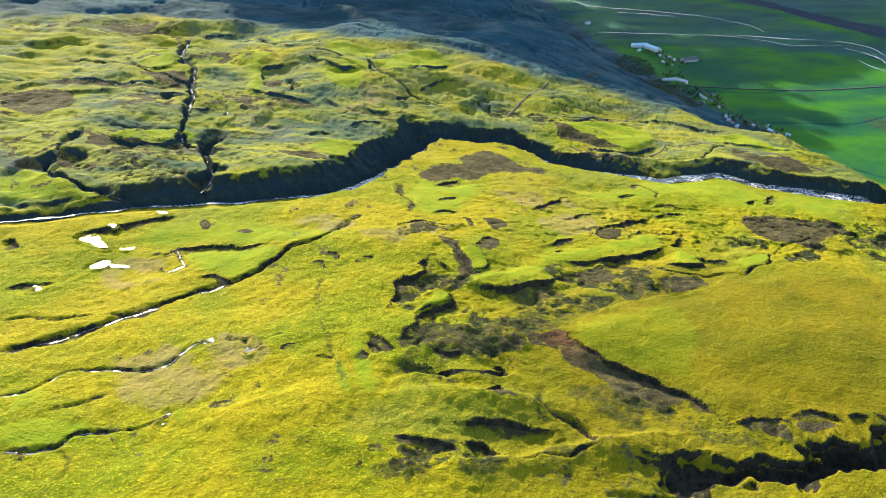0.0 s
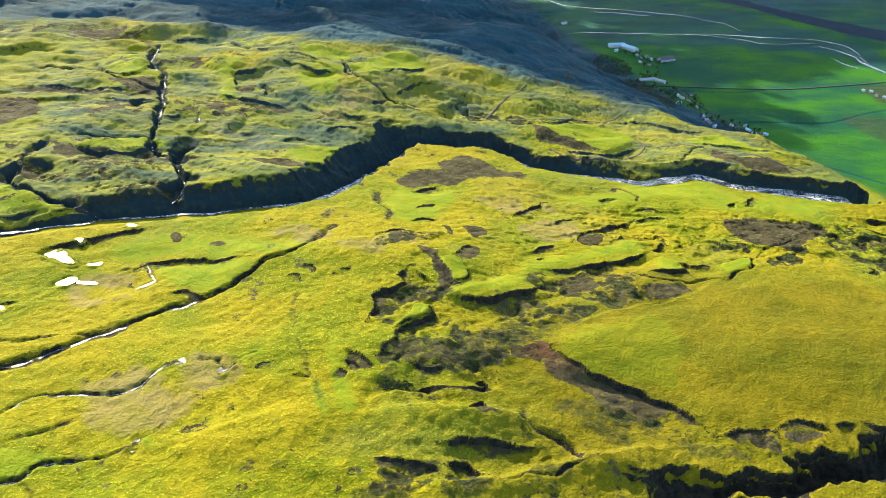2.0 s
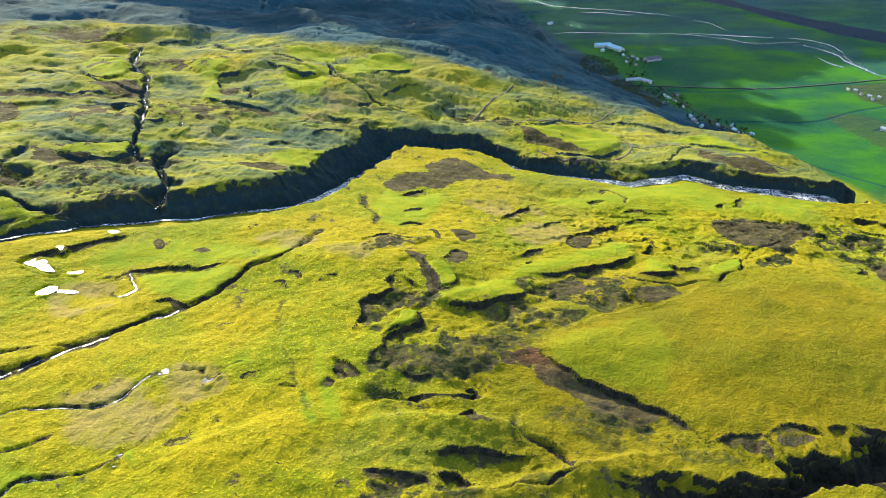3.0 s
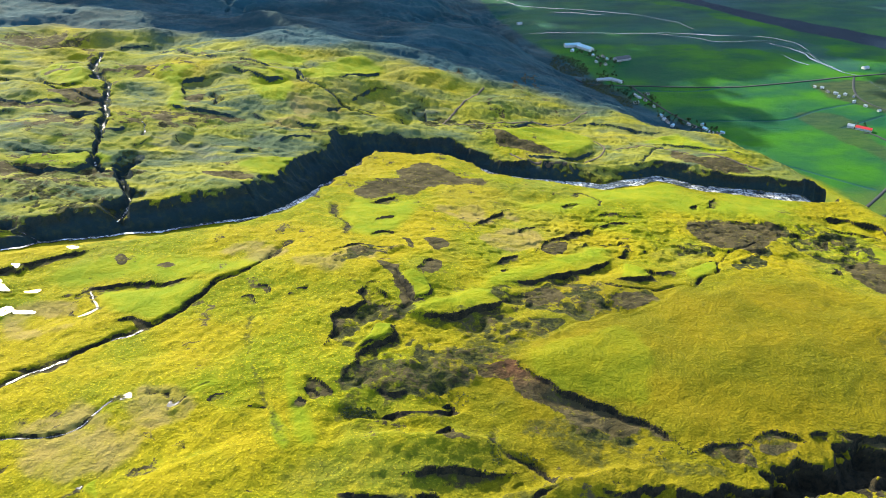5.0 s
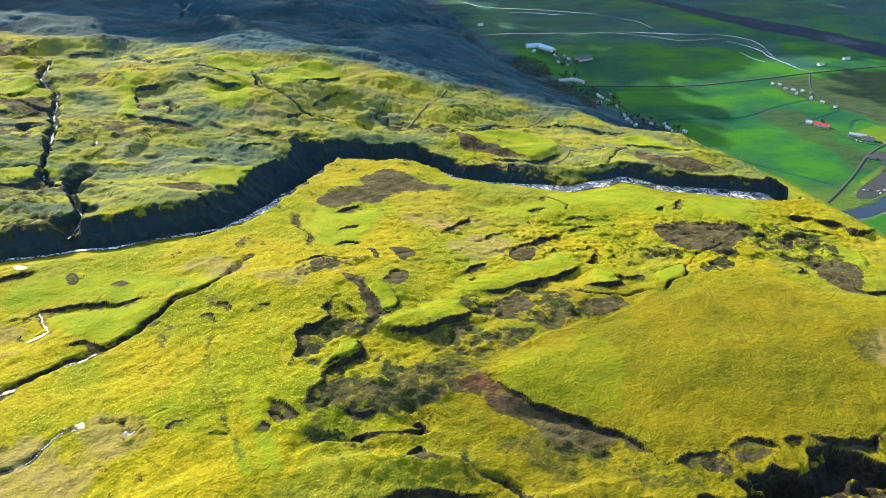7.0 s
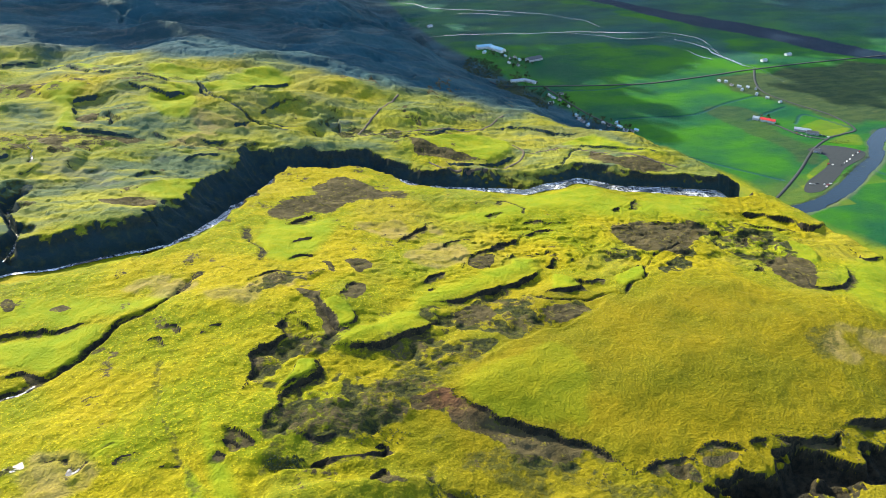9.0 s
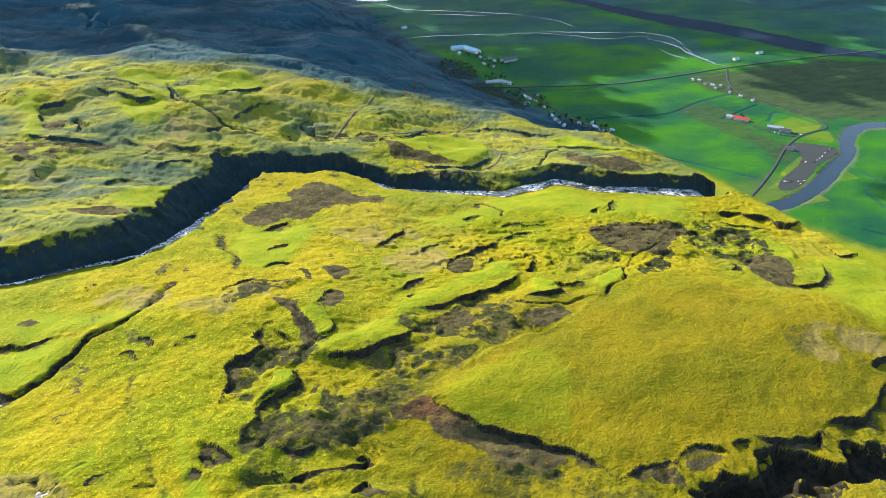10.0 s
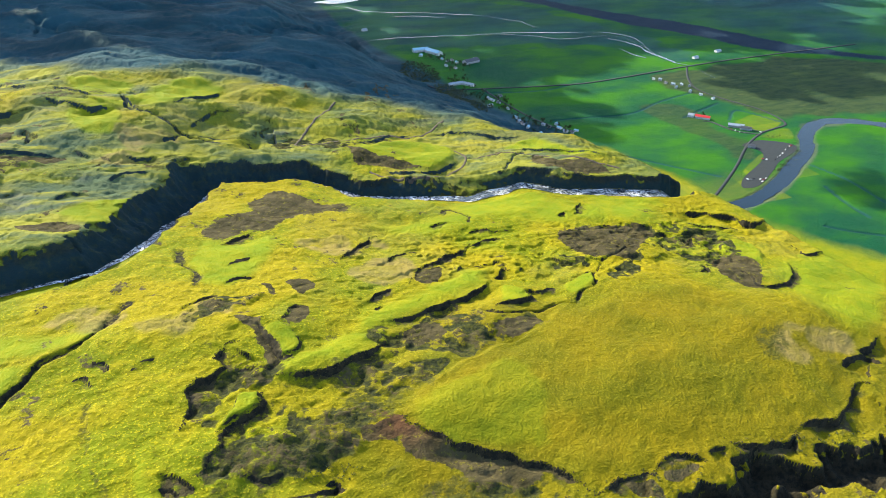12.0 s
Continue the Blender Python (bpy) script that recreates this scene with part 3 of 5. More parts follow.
PATCHES.append(("bare", [(162, 1064), (191, 1046), (244, 995), (271, 974), (226, 986), (183, 1009)]))
PATCHES.append(("bare", [(432, 992), (458, 952), (505, 937), (519, 899), (447, 911), (420, 947)]))
PATCHES.append(("dry", [(-124, 1094), (-84, 1096), (-57, 1073), (-91, 1051), (-118, 1043)]))
PATCHES.append(("dry", [(-144, 1019), (-97, 1041), (-103, 998), (-150, 1004)]))
PATCHES.append(("dry", [(434, 483), (463, 485), (498, 469), (462, 439), (427, 444), (417, 457)]))
PATCHES.append(("dry", [(-78, 612), (-33, 635), (-7, 623), (-12, 599), (-52, 590)]))
PATCHES.append(("dry", [(63, 755), (130, 770), (149, 730), (97, 719)]))
PATCHES.append(("dry", [(97, 680), (163, 708), (166, 668), (120, 644)]))
PATCHES.append(("dry", [(-194, 451), (-165, 442), (-131, 425), (-138, 405), (-164, 409)]))
PATCHES.append(("dry", [(-310, 564), (-268, 574), (-249, 530), (-291, 519)]))
PATCHES.append(("dry", [(-148, 638), (-98, 655), (-84, 627), (-123, 611)]))
PATCHES.append(("dry", [(-242, 419), (-194, 425), (-161, 398), (-177, 363), (-223, 371)]))
PATCHES.append(("lush", [(21, 523), (35, 539), (61, 565), (93, 576), (106, 594), (162, 627), (198, 653), (242, 661), (231, 638), (206, 614), (177, 597), (120, 582), (97, 565), (116, 561), (87, 539), (69, 525)]))
PATCHES.append(("lush", [(17, 575), (28, 588), (43, 570), (43, 552), (28, 545)]))
PATCHES.append(("lush", [(-22, 476), (-15, 488), (-6, 506), (8, 505), (9, 496), (-1, 486), (-13, 480)]))
PATCHES.append(("lush", [(236, 615), (249, 603), (250, 591), (233, 586), (222, 586)]))
PATCHES.append(("lush", [(293, 603), (327, 622), (332, 617), (322, 595), (299, 585), (290, 583)]))
PATCHES.append(("lush", [(-246, 590), (-201, 582), (-158, 585), (-151, 575), (-162, 553), (-175, 533), (-214, 545), (-232, 559)]))
PATCHES.append(("lush", [(-299, 608), (-242, 643), (-144, 615), (-110, 626), (-117, 601), (-154, 589), (-229, 600), (-265, 592)]))
PATCHES.append(("lush", [(-41, 717), (-24, 776), (-6, 761), (39, 773), (23, 698), (-12, 664), (-31, 684)]))
PATCHES.append(("lush", [(148, 796), (232, 803), (347, 900), (402, 799), (527, 855), (502, 764), (465, 725), (404, 743), (348, 741), (292, 772), (207, 761)]))
PATCHES.append(("lush", [(504, 655), (536, 667), (549, 641), (521, 608), (503, 625)]))
PATCHES.append(("lush", [(561, 608), (744, 687), (769, 651), (564, 490), (503, 488), (505, 547)]))
PATCHES.append(("lush", [(-175, 862), (-163, 883), (-138, 897), (-98, 908), (-115, 867), (-132, 840), (-152, 844)]))
PATCHES.append(("lush", [(176, 1044), (252, 1082), (306, 1079), (328, 1037), (311, 997), (268, 971), (217, 1002)]))
PATCHES.append(("lush", [(406, 1030), (465, 1061), (493, 1001), (527, 942), (488, 969), (442, 1007)]))
PATCHES.append(("lush", [(-340, 1198), (-289, 1201), (-292, 1171), (-288, 1118), (-271, 1046), (-297, 1052), (-307, 1123)]))
PATCHES.append(("lush", [(-119, 1182), (-46, 1299), (18, 1261), (-26, 1197), (-69, 1149), (-104, 1162)]))
PATCHES.append(("lush", [(-522, 1196), (-495, 1246), (-435, 1166), (-453, 1131)]))
PATCHES.append(("lush", [(-420, 850), (-384, 881), (-321, 880), (-341, 850), (-388, 842)]))
PATCHES.append(("lush", [(-239, 1213), (-202, 1197), (-157, 1177), (-112, 1168), (-129, 1151), (-192, 1177)]))
PATCHES.append(("lush", [(-190, 1158), (-130, 1150), (-124, 1080), (-172, 1082)]))
PATCHES.append(("lush", [(-203, 1277), (-120, 1270), (-126, 1216), (-178, 1211)]))
PATCHES.append(("lush", [(-400, 1402), (-315, 1360), (-282, 1274), (-371, 1384)]))
PATCHES.append(("lush", [(-130, 443), (-111, 444), (-121, 435), (-139, 430)]))
PATCHES.append(("lush", [(-78, 419), (-63, 382), (-68, 374), (-77, 399)]))
PATCHES.append(("lush", [(-290, 342), (-261, 351), (-225, 343), (-247, 328), (-280, 324)]))
PATCHES.append(("lush", [(-290, 357), (-287, 381), (-276, 381), (-278, 363)]))
PATCHES.append(("lush", [(-184, 355), (-179, 362), (-173, 348)]))
PATCHES.append(("lush", [(-499, 736), (-470, 754), (-396, 714), (-367, 712), (-427, 690), (-474, 688)]))
PATCHES.append(("lush", [(-71, 468), (-59, 417), (-48, 383), (-56, 382), (-68, 417)]))
PATCHES.append(("dim", [(42, 520), (101, 533), (133, 503), (100, 467), (91, 429), (118, 403), (156, 393), (178, 376), (194, 363), (179, 348), (129, 355), (93, 378), (75, 403), (79, 431), (34, 427), (-9, 426), (-17, 466), (13, 497)]))
PATCHES.append(("dim", [(-48, 312), (5, 321), (42, 333), (61, 337), (34, 313), (-9, 307)]))
PATCHES.append(("bare", [(92, 455), (101, 449), (125, 431), (155, 416), (177, 401), (168, 391), (140, 395), (112, 410), (93, 430)]))
PATCHES.append(("tinge", [(105, 462), (130, 484), (190, 500), (205, 470), (190, 425), (160, 418), (125, 438)]))
PATCHES.append(("dark", [(-33, 419), (-13, 420), (-9, 409), (-12, 402), (-29, 400), (-36, 395)]))
PATCHES.append(("dark", [(3, 453), (28, 450), (47, 434), (18, 424), (-5, 432)]))
PATCHES.append(("dark", [(174, 548), (190, 551), (191, 534), (173, 526)]))
PATCHES.append(("dark", [(-32, 418), (-21, 427), (-13, 420), (-28, 412)]))
PATCHES.append(("dark", [(81, 374), (98, 365), (100, 359), (87, 366)]))
PATCHES.append(("dark", [(65, 335), (88, 341), (94, 332), (71, 326)]))
PATCHES.append(("dark", [(161, 381), (187, 368), (215, 359), (228, 352), (169, 352)]))
PATCHES.append(("dark", [(413, 482), (439, 486), (413, 451), (402, 451)]))
PATCHES.append(("dark", [(-119, 1007), (-42, 1022), (-72, 979), (-118, 982)]))
PATCHES.append(("pond", [(-357, 607), (-347, 617), (-331, 604), (-320, 589), (-334, 591)]))
PATCHES.append(("pond", [(-327, 561), (-319, 568), (-309, 566), (-309, 559), (-319, 553)]))
PATCHES.append(("pond", [(-312, 564), (-293, 562), (-293, 557), (-308, 560)]))
PATCHES.append(("pond", [(-338, 635), (-327, 633), (-327, 625)]))
PATCHES.append(("pond", [(-313, 592), (-298, 594), (-300, 588)]))
PATCHES.append(("pond", [(-368, 520), (-360, 525), (-350, 522), (-348, 515), (-359, 513)]))
PATCHES.append(("pond", [(-300, 664), (-292, 666), (-284, 659), (-291, 655)]))
PATCHES.append(("pond", [(-192, 358), (-186, 359), (-182, 349), (-187, 347)]))
PATCHES.append(("pond", [(-150, 421), (-145, 432), (-139, 430), (-145, 419)]))
PATCHES.append(("pond", [(-185, 436), (-175, 439), (-173, 432)]))

# the torn edge of the smooth dome
DOME_RING = [(291, 567), (258, 551), (223, 528), (184, 515), (151, 502), (125, 487), (108, 474), (99, 462), (101, 452), (125, 433), (155, 417), (179, 401), (193, 383), (200, 371),
             (238, 377), (269, 383), (299, 384), (355, 379), (378, 389), (417, 391), (444, 406), (459, 417), (463, 440), (469, 466), (519, 492), (515, 542), (453, 564), (418, 586), (361, 586), (314, 577)]

# ---- the ground: one sheet, finer where the land is cut up ----
xs = axis([(-3500, 150), (-1300, 14), (-700, 4.5), (-450, 2.2), (-300, 1.5), (560, 1.5), (800, 3), (1400, 8), (2400, 20), (4500, 160)])
ys = axis([(-1500, 150), (150, 8), (260, 1.2), (640, 1.3), (1000, 1.9), (1400, 3.5), (2000, 8), (3000, 20), (4600, 150)])
X, Y = np.meshgrid(xs, ys)
WX = X + 2.4 * fbm(X, Y, 24, 11, 3) + 1.1 * fbm(X, Y, 7, 12, 3)
WY = Y + 2.4 * fbm(X, Y, 24, 21, 3) + 1.1 * fbm(X, Y, 7, 22, 3)
Z, EDGE = base_height(X, Y)
UP = ease(-5, 60, EDGE)
MASK = {name: np.zeros(X.shape) for name in ("olive", "hazy_grass", "lush", "dry", "dark", "field", "heath", "hazy_moor", "sand", "bare", "soil_and_shade", "shaded_rock", "rust", "shingle")}


def window(line, margin):
    p = np.array(line, float)[:, :2]
    a, b = np.searchsorted(xs, [p[:, 0].min() - margin, p[:, 0].max() + margin])
    c, d = np.searchsorted(ys, [p[:, 1].min() - margin, p[:, 1].max() + margin])
    return slice(max(c - 1, 0), d + 1), slice(max(a - 1, 0), b + 1)


def lay(name, w, value):
    MASK[name][w] = np.maximum(MASK[name][w], value)


DOME = np.exp(-(((X - 290) / 190) ** 4 + ((Y - 490) / 110) ** 4))
# rolling and hummocky relief of the plateau
FAR_BANK = ease(-5, 40, np.interp(X, [p[0] for p in RIVER], [p[1] for p in RIVER]) * -1 + Y)
Z += UP * (3.6 * fbm(X, Y, 120, 31, 3) + (1.9 + 2.2 * FAR_BANK) * fbm(WX * 0.7, WY * 1.25, 62, 32, 3) + 5.5 * FAR_BANK * fbm(X * 0.75, Y * 1.2, 130, 38, 2))
MICRO = UP * 0.62 * fbm(X, Y, 6.5, 33, 3) * (1 - 0.5 * DOME)
Z += UP * FAR_BANK * ease(980, 1250, Y) * 9.0 * fbm(X * 0.75, Y * 1.3, 100, 35, 3)
Z -= UP * 1.3 * ease(0.25, 0.75, fbm(WX, WY, 55, 36, 4)) * (0.5 + FAR_BANK)
Z += (1 - UP) * 0.35 * fbm(X, Y, 60, 37, 3)


def ridged(x, y, size, seed):
    return 1 - np.abs(fbm(x, y, size, seed, 3))


# low mounds in the foreground: place, half axes, turn, height
for cx, cy, rx, ry, turn, high in ((105, 343, 46, 12, 14, 10), (30, 381, 46, 13, 2, 9), (20, 322, 40, 10, 8, 4), (-120, 365, 60, 22, 20, 3)):
    c, sn = math.cos(radians(turn)), math.sin(radians(turn))
    u, v = ((WX - cx) * c + (WY - cy) * sn) / rx, ((WY - cy) * c - (WX - cx) * sn) / ry
    Z += high * np.exp(-(u ** 2 + np.where(v > 0, 2.2 * v, 0.8 * v) ** 2))

# the smooth dome rises inside its torn edge
w = window(DOME_RING, 20)
ring = curve(DOME_RING, closed=True)
d = nearest(WX[w], WY[w], ring, True)[0] * np.where(inside(WX[w], WY[w], ring), 1, -1)
Z[w] += 3.2 * ease(0, 26, d) + 3.4 * ease(10, 95, d) - 1.6 * np.exp(-((X[w] - 255 + 0.5 * (Y[w] - 430)) / 30) ** 2 - ((Y[w] - 425) / 34) ** 2)

# small torn steps in the turf, plenty on the far bank, none on the smooth dome
TORN = UP * (0.10 + 0.42 * FAR_BANK + 0.85 * np.exp(-(((X - 320) / 240) ** 4 + ((Y - 700) / 95) ** 4)) + 0.5 * np.exp(-(((X - 80) / 140) ** 4 + ((Y - 470) / 150) ** 4))) * (1 - DOME)
for size, seed, drop in ((170, 141, 4.5), (90, 142, 2.6), (42, 143, 1.3), (22, 144, 0.8)):
    field = fbm(X * 0.8 + 0.3 * Y, Y * 1.25, size, seed, 4) + 0.15 * fbm(WX, WY, 9, seed + 5, 2)
    for level in (-0.25, 0.15, 0.5):
        MICRO -= TORN * drop * 0.5 * ease(level, level + 0.05, field)

# the river canyon, with spurs in its walls
rough = np.clip(0.75 + 0.5 * ridged(WX, WY, 26, 41), 0.8, 1.35)
Z, BED, DEPTH, OFF = canyon(WX, WY, Z, RIVER, BANKS, rough)
FAR_SIDE = nearest(WX, WY, [p[:2] for p in RIVER])[1] < 0
# the ravine in the foreground
RAVINE = [(118, 290, 122), (138, 306, 117), (156, 321, 113), (172, 328, 109), (200, 330, 108), (227, 328, 107), (255, 331, 102), (284, 339, 97), (320, 349, 94), (360, 347, 93), (398, 349, 90), (430, 346, 87), (464, 347, 80), (560, 350, 55), (700, 360, 20)]
rough2 = np.clip(0.10 + 1.35 * ridged(X, Y, 24, 43), 0.35, 1.6)
RX, RY = X + 9 * fbm(X, Y, 36, 45, 2) + 3 * fbm(X, Y, 9, 47, 2), Y + 9 * fbm(X, Y, 30, 46, 2) + 3 * fbm(X, Y, 9, 48, 2)
Z, _, DEPTH2, OFF2 = canyon(RX, RY, Z, RAVINE, [(3, 1.35, 1.2)] * len(RAVINE), rough2, 0.03, 1.9, 10.0)

for drop, face, soil_and_shade, line in SCARPS:
    drop = drop * (0.78 if line[0][1] > 800 else 1.0)
    reach = 4 + 2.6 * drop
    face = face * (1.5 if face > 7 else 1.0)
    pts = curve(line)
    w = window(pts, reach * 3 + 12)
    d, side, along = nearest(WX[w], WY[w], pts)
    s = d * side
    ends = ease(0, 0.25, along) * ease(0, 0.25, 1 - along)
    size = 0.78 * drop * ends * np.clip(0.95 + 0.75 * value_noise(X[w], Y[w], 15, 51), 0.3, 1.5)
    near = fbm(X[w], Y[w], 9, 52, 3)
    fall = ease(0, face, s + min(0.25 * face, 0.7) * near)
    Z[w] += np.where(s > -0.3 * face, -size * fall * (1 - ease(reach * 0.6, reach * 2.6, s)), 0) + np.where(s < 0, 0.26 * size * np.exp(np.minimum(s, 0) / 4.5), 0.26 * size * (1 - fall))
    if face < 3.5 and drop < 20:
        lay("soil_and_shade", w, ease(-0.4, 0.3, s) * (1 - ease(face * 0.8, face + 0.5 + 0.15 * drop, s + 1.3 * near)) * ends * min(1, 0.5 + soil_and_shade))
        lay("bare", w, 0.85 * soil_and_shade * ease(0, 1.0, s) * (1 - ease(reach * 0.2, reach * 0.75, s + reach * 0.45 * near)) * ends)
        lay("dark", w, 0.8 * soil_and_shade * ease(0, 1.0, s) * (1 - ease(reach * 0.4, reach * 1.1, s + reach * 0.5 * near)) * ends)

for half, depth, wet, line in CREEKS:
    pts = curve(line)
    w = window(pts, half * 3 + 10)
    d, side, along = nearest(WX[w], WY[w], pts)
    size = depth * ease(0, 0.08, along + 0.02) * ease(0, 0.12, 1 - along + 0.03) * (0.85 + 0.3 * value_noise(X[w], Y[w], 30, 61))
    local = half * np.clip(0.8 + 0.75 * fbm(X[w], Y[w], 26, 63, 3), 0.3, 1.5)
    Z[w] -= size * (1 - ease(local * 0.3, local * 1.6, d))
    lay("soil_and_shade", w, (0.5 if depth > 1.5 else 0.15) * (1 - ease(local * 0.6, local * 1.2, d + 1.5 * fbm(X[w], Y[w], 8, 62, 2))) * ease(0, 0.06, along))
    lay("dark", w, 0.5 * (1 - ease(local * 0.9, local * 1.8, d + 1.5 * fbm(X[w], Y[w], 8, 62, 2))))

KINDS = {"bare": ("bare", 0.95, 0.35), "mixed": ("bare", 0.62, 0.75), "dry": ("dry", 0.6, 0.7), "lush": ("lush", 0.95, 0.25), "dark": ("dark", 0.55, 0.9), "tinge": ("lush", 0.42, 0.5), "dim": ("dark", 0.60, 0.8)}
PONDS = []
for kind, ring in PATCHES:
    pts = curve(ring, closed=True)
    w = window(pts, 25)
    d, _, _ = nearest(WX[w], WY[w], pts, True)
    s = np.where(inside(WX[w], WY[w], pts), d, -d)
    if kind == "pond":
        level = float(np.median(Z[w][s > 0])) if (s > 0).any() else float(np.median(Z[w])) 
        bottom = level - 0.05 + 0.9 * fbm(X[w], Y[w], 8, 73, 3)
        Z[w] = np.where(s > -4, bottom + 0.9 * ease(0.5, -3, s) + (Z[w] - level - 0.4) * ease(-1, -4, s), Z[w])
        lay("bare", w, 0.35 * ease(-3, 0, s))
        PONDS.append((pts, level - 0.25))
        continue
    name, full, ragged = KINDS[kind]
    spread = max(2.0, 0.25 * np.sqrt(((pts.max(0) - pts.min(0)) ** 2).sum()) * 0.35)
    torn = fbm(WX[w], WY[w], 26, 71, 5)
    value = full * ease(-spread * 0.4, spread * 0.6, s + ragged * spread * torn)
    if kind == "mixed":
        hum = fbm(WX[w], WY[w], 9, 72, 4)
        Z[w] += 2.3 * hum * value
        lay("soil_and_shade", w, 0.6 * value * ease(0.2, 0.6, -hum - 0.2 * torn))
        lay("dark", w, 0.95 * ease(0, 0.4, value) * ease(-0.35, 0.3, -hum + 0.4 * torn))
        value = 0.8 * value * ease(-0.3, 0.5, 0.6 * torn + 0.8 * hum)
    elif kind in ("dry", "dark", "dim"):
        value = value * ease(-0.55, 0.25, torn + 0.25)
    lay(name, w, value)

Z += MICRO * (1 - 0.85 * MASK["lush"]) * (1 - 0.5 * ease(0, 8, DEPTH))

# scattered bare flecks among the moss, and soil or rock wherever it is steep
grey = ease(0.15, 0.7, fbm(WX * 0.6, WY * 1.3, 130, 85, 5)) * FAR_BANK * UP * ease(-100, -350, X - 0.25 * (Y - 900))
MASK["bare"] = np.maximum(MASK["bare"], 0.75 * grey * ease(-0.3, 0.5, fbm(X, Y, 14, 86, 3) + 0.2))
fleck = (Y < 1350) * (1 - DOME) * ease(0.42, 0.75, fbm(WX, WY, 48, 81, 5)) * ease(0.0, 0.5, fbm(X, Y, 11, 82, 3)) * UP
MASK["bare"] = np.maximum(MASK["bare"], fleck * (0.45 + 0.1 * FAR_BANK))
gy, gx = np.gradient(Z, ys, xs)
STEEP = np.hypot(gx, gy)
MASK["soil_and_shade"] = np.maximum(MASK["soil_and_shade"], 0.85 * ease(0.95, 1.5, STEEP) * UP * (Y < 1500) * (1 - 0.7 * ease(2, 10, DEPTH2)))
# steep faces darker too, less so in the ravine
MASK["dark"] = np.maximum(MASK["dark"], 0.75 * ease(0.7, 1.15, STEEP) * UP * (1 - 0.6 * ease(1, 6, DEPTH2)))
# shade of the deep ravine painted in as a near-black floor
MASK["soil_and_shade"] = np.maximum(MASK["soil_and_shade"], 0.8 * ease(5, 10, DEPTH2) * UP)
for name in ("bare", "soil_and_shade", "dark", "dry"):
    MASK[name] *= 1 - ease(1380, 1500, Y)
# where cut soil takes the shade-blue tint: canyon depths and the far bank
MASK["shaded_rock"] = np.maximum(ease(3, 14, DEPTH), 0.8 * FAR_BANK) * UP
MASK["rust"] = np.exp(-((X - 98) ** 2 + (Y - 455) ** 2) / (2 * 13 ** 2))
# canyon shade painted in: deep parts and the far wall darkened
WALL_SHADE = ease(3, 14, DEPTH) * UP
MASK["soil_and_shade"] = np.maximum(MASK["soil_and_shade"], WALL_SHADE * np.maximum(0.75 * ease(0.6, 1.1, STEEP), 0.85 * FAR_SIDE * ease(300, 180, X)))
MASK["dark"] = np.maximum(MASK["dark"], WALL_SHADE * np.maximum(0.8 * ease(0.4, 0.7, STEEP), FAR_SIDE * ease(300, 180, X)))
# the haze-tinted grass colour, mostly on the far bank
MASK["hazy_grass"] = UP * np.clip(FAR_BANK * (0.68 + 0.6 * fbm(X, Y, 110, 88, 4)) + 0.16 * ease(0.1, 0.7, fbm(X, Y, 90, 89, 4)) + 0.16 * DOME * ease(300, 120, X), 0, 0.92)
MASK["olive"] = UP * np.clip(DOME * (0.85 + 0.4 * fbm(X, Y, 90, 181, 4)) + 0.75 * ease(-60, 120, X) * ease(560, 430, Y), 0, 0.95)
# far hills turn from moss to blue-dark, haze and cloud shade in the colour
shade_line = np.interp(X, [-1500, -850, -330, -100, 40, 190, 275, 420], [1500, 1440, 1420, 1290, 1275, 1225, 1180, 1150])
MASK["hazy_moor"] = 0.95 * ease(-30, 5, EDGE) * ease(-10, 70, Y - shade_line + 28 * fbm(X, Y, 90, 87, 4))
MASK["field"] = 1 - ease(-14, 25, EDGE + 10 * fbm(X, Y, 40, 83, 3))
MASK["lush"] = np.maximum(MASK["lush"], 0.85 * (1 - ease(20, 165, EDGE + 22 * fbm(X, Y, 50, 84, 3))) * ease(200, 500, Y) * (1 - ease(900, 1000, Y)))

# ---- the plain: meadows, heath, black sand, river bed, roads ----
def region(name, ring, full=1.0, torn=10.0):
    w = window(ring, 60)
    pts = curve(ring, closed=True)
    d, _, _ = nearest(X[w], Y[w], pts, True)
    s = np.where(inside(X[w], Y[w], pts), d, -d) + torn * fbm(X[w], Y[w], 60, 91, 4)
    lay(name, w, full * ease(-torn * 0.5, torn * 0.5 + 1, s) * (1 - UP[w]))


region("heath", [(927, 1454), (1070, 1492), (1353, 1506), (1607, 1349), (1700, 1200), (1319, 1089), (1255, 1125), (1143, 1149), (1057, 1158), (1022, 1230), (989, 1294)], 0.95, 16)
region("hazy_moor", [(347, 2488), (694, 2386), (919, 2266), (1024, 2041), (1102, 1823), (1127, 1610), (1057, 1564), (999, 1732), (723, 1786), (484, 1887), (382, 1964)], 0.5, 30)
region("heath", [(812, 1287), (880, 1273), (887, 1172), (878, 1054), (842, 1018), (832, 1129), (801, 1230)], 0.7, 12)
MASK["hazy_moor"] = np.maximum(MASK["hazy_moor"], (1 - UP) * ease(0, 120, Y - np.interp(X, [300, 917, 1366, 1627, 2200], [2700, 2330, 1700, 1400, 1000])) * (0.55 + 0.4 * np.clip(fbm(X, Y, 260, 92, 3), -1, 1)))
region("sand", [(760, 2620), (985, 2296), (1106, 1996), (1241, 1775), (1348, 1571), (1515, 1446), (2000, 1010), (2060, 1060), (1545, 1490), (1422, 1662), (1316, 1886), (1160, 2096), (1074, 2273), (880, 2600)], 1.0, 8)
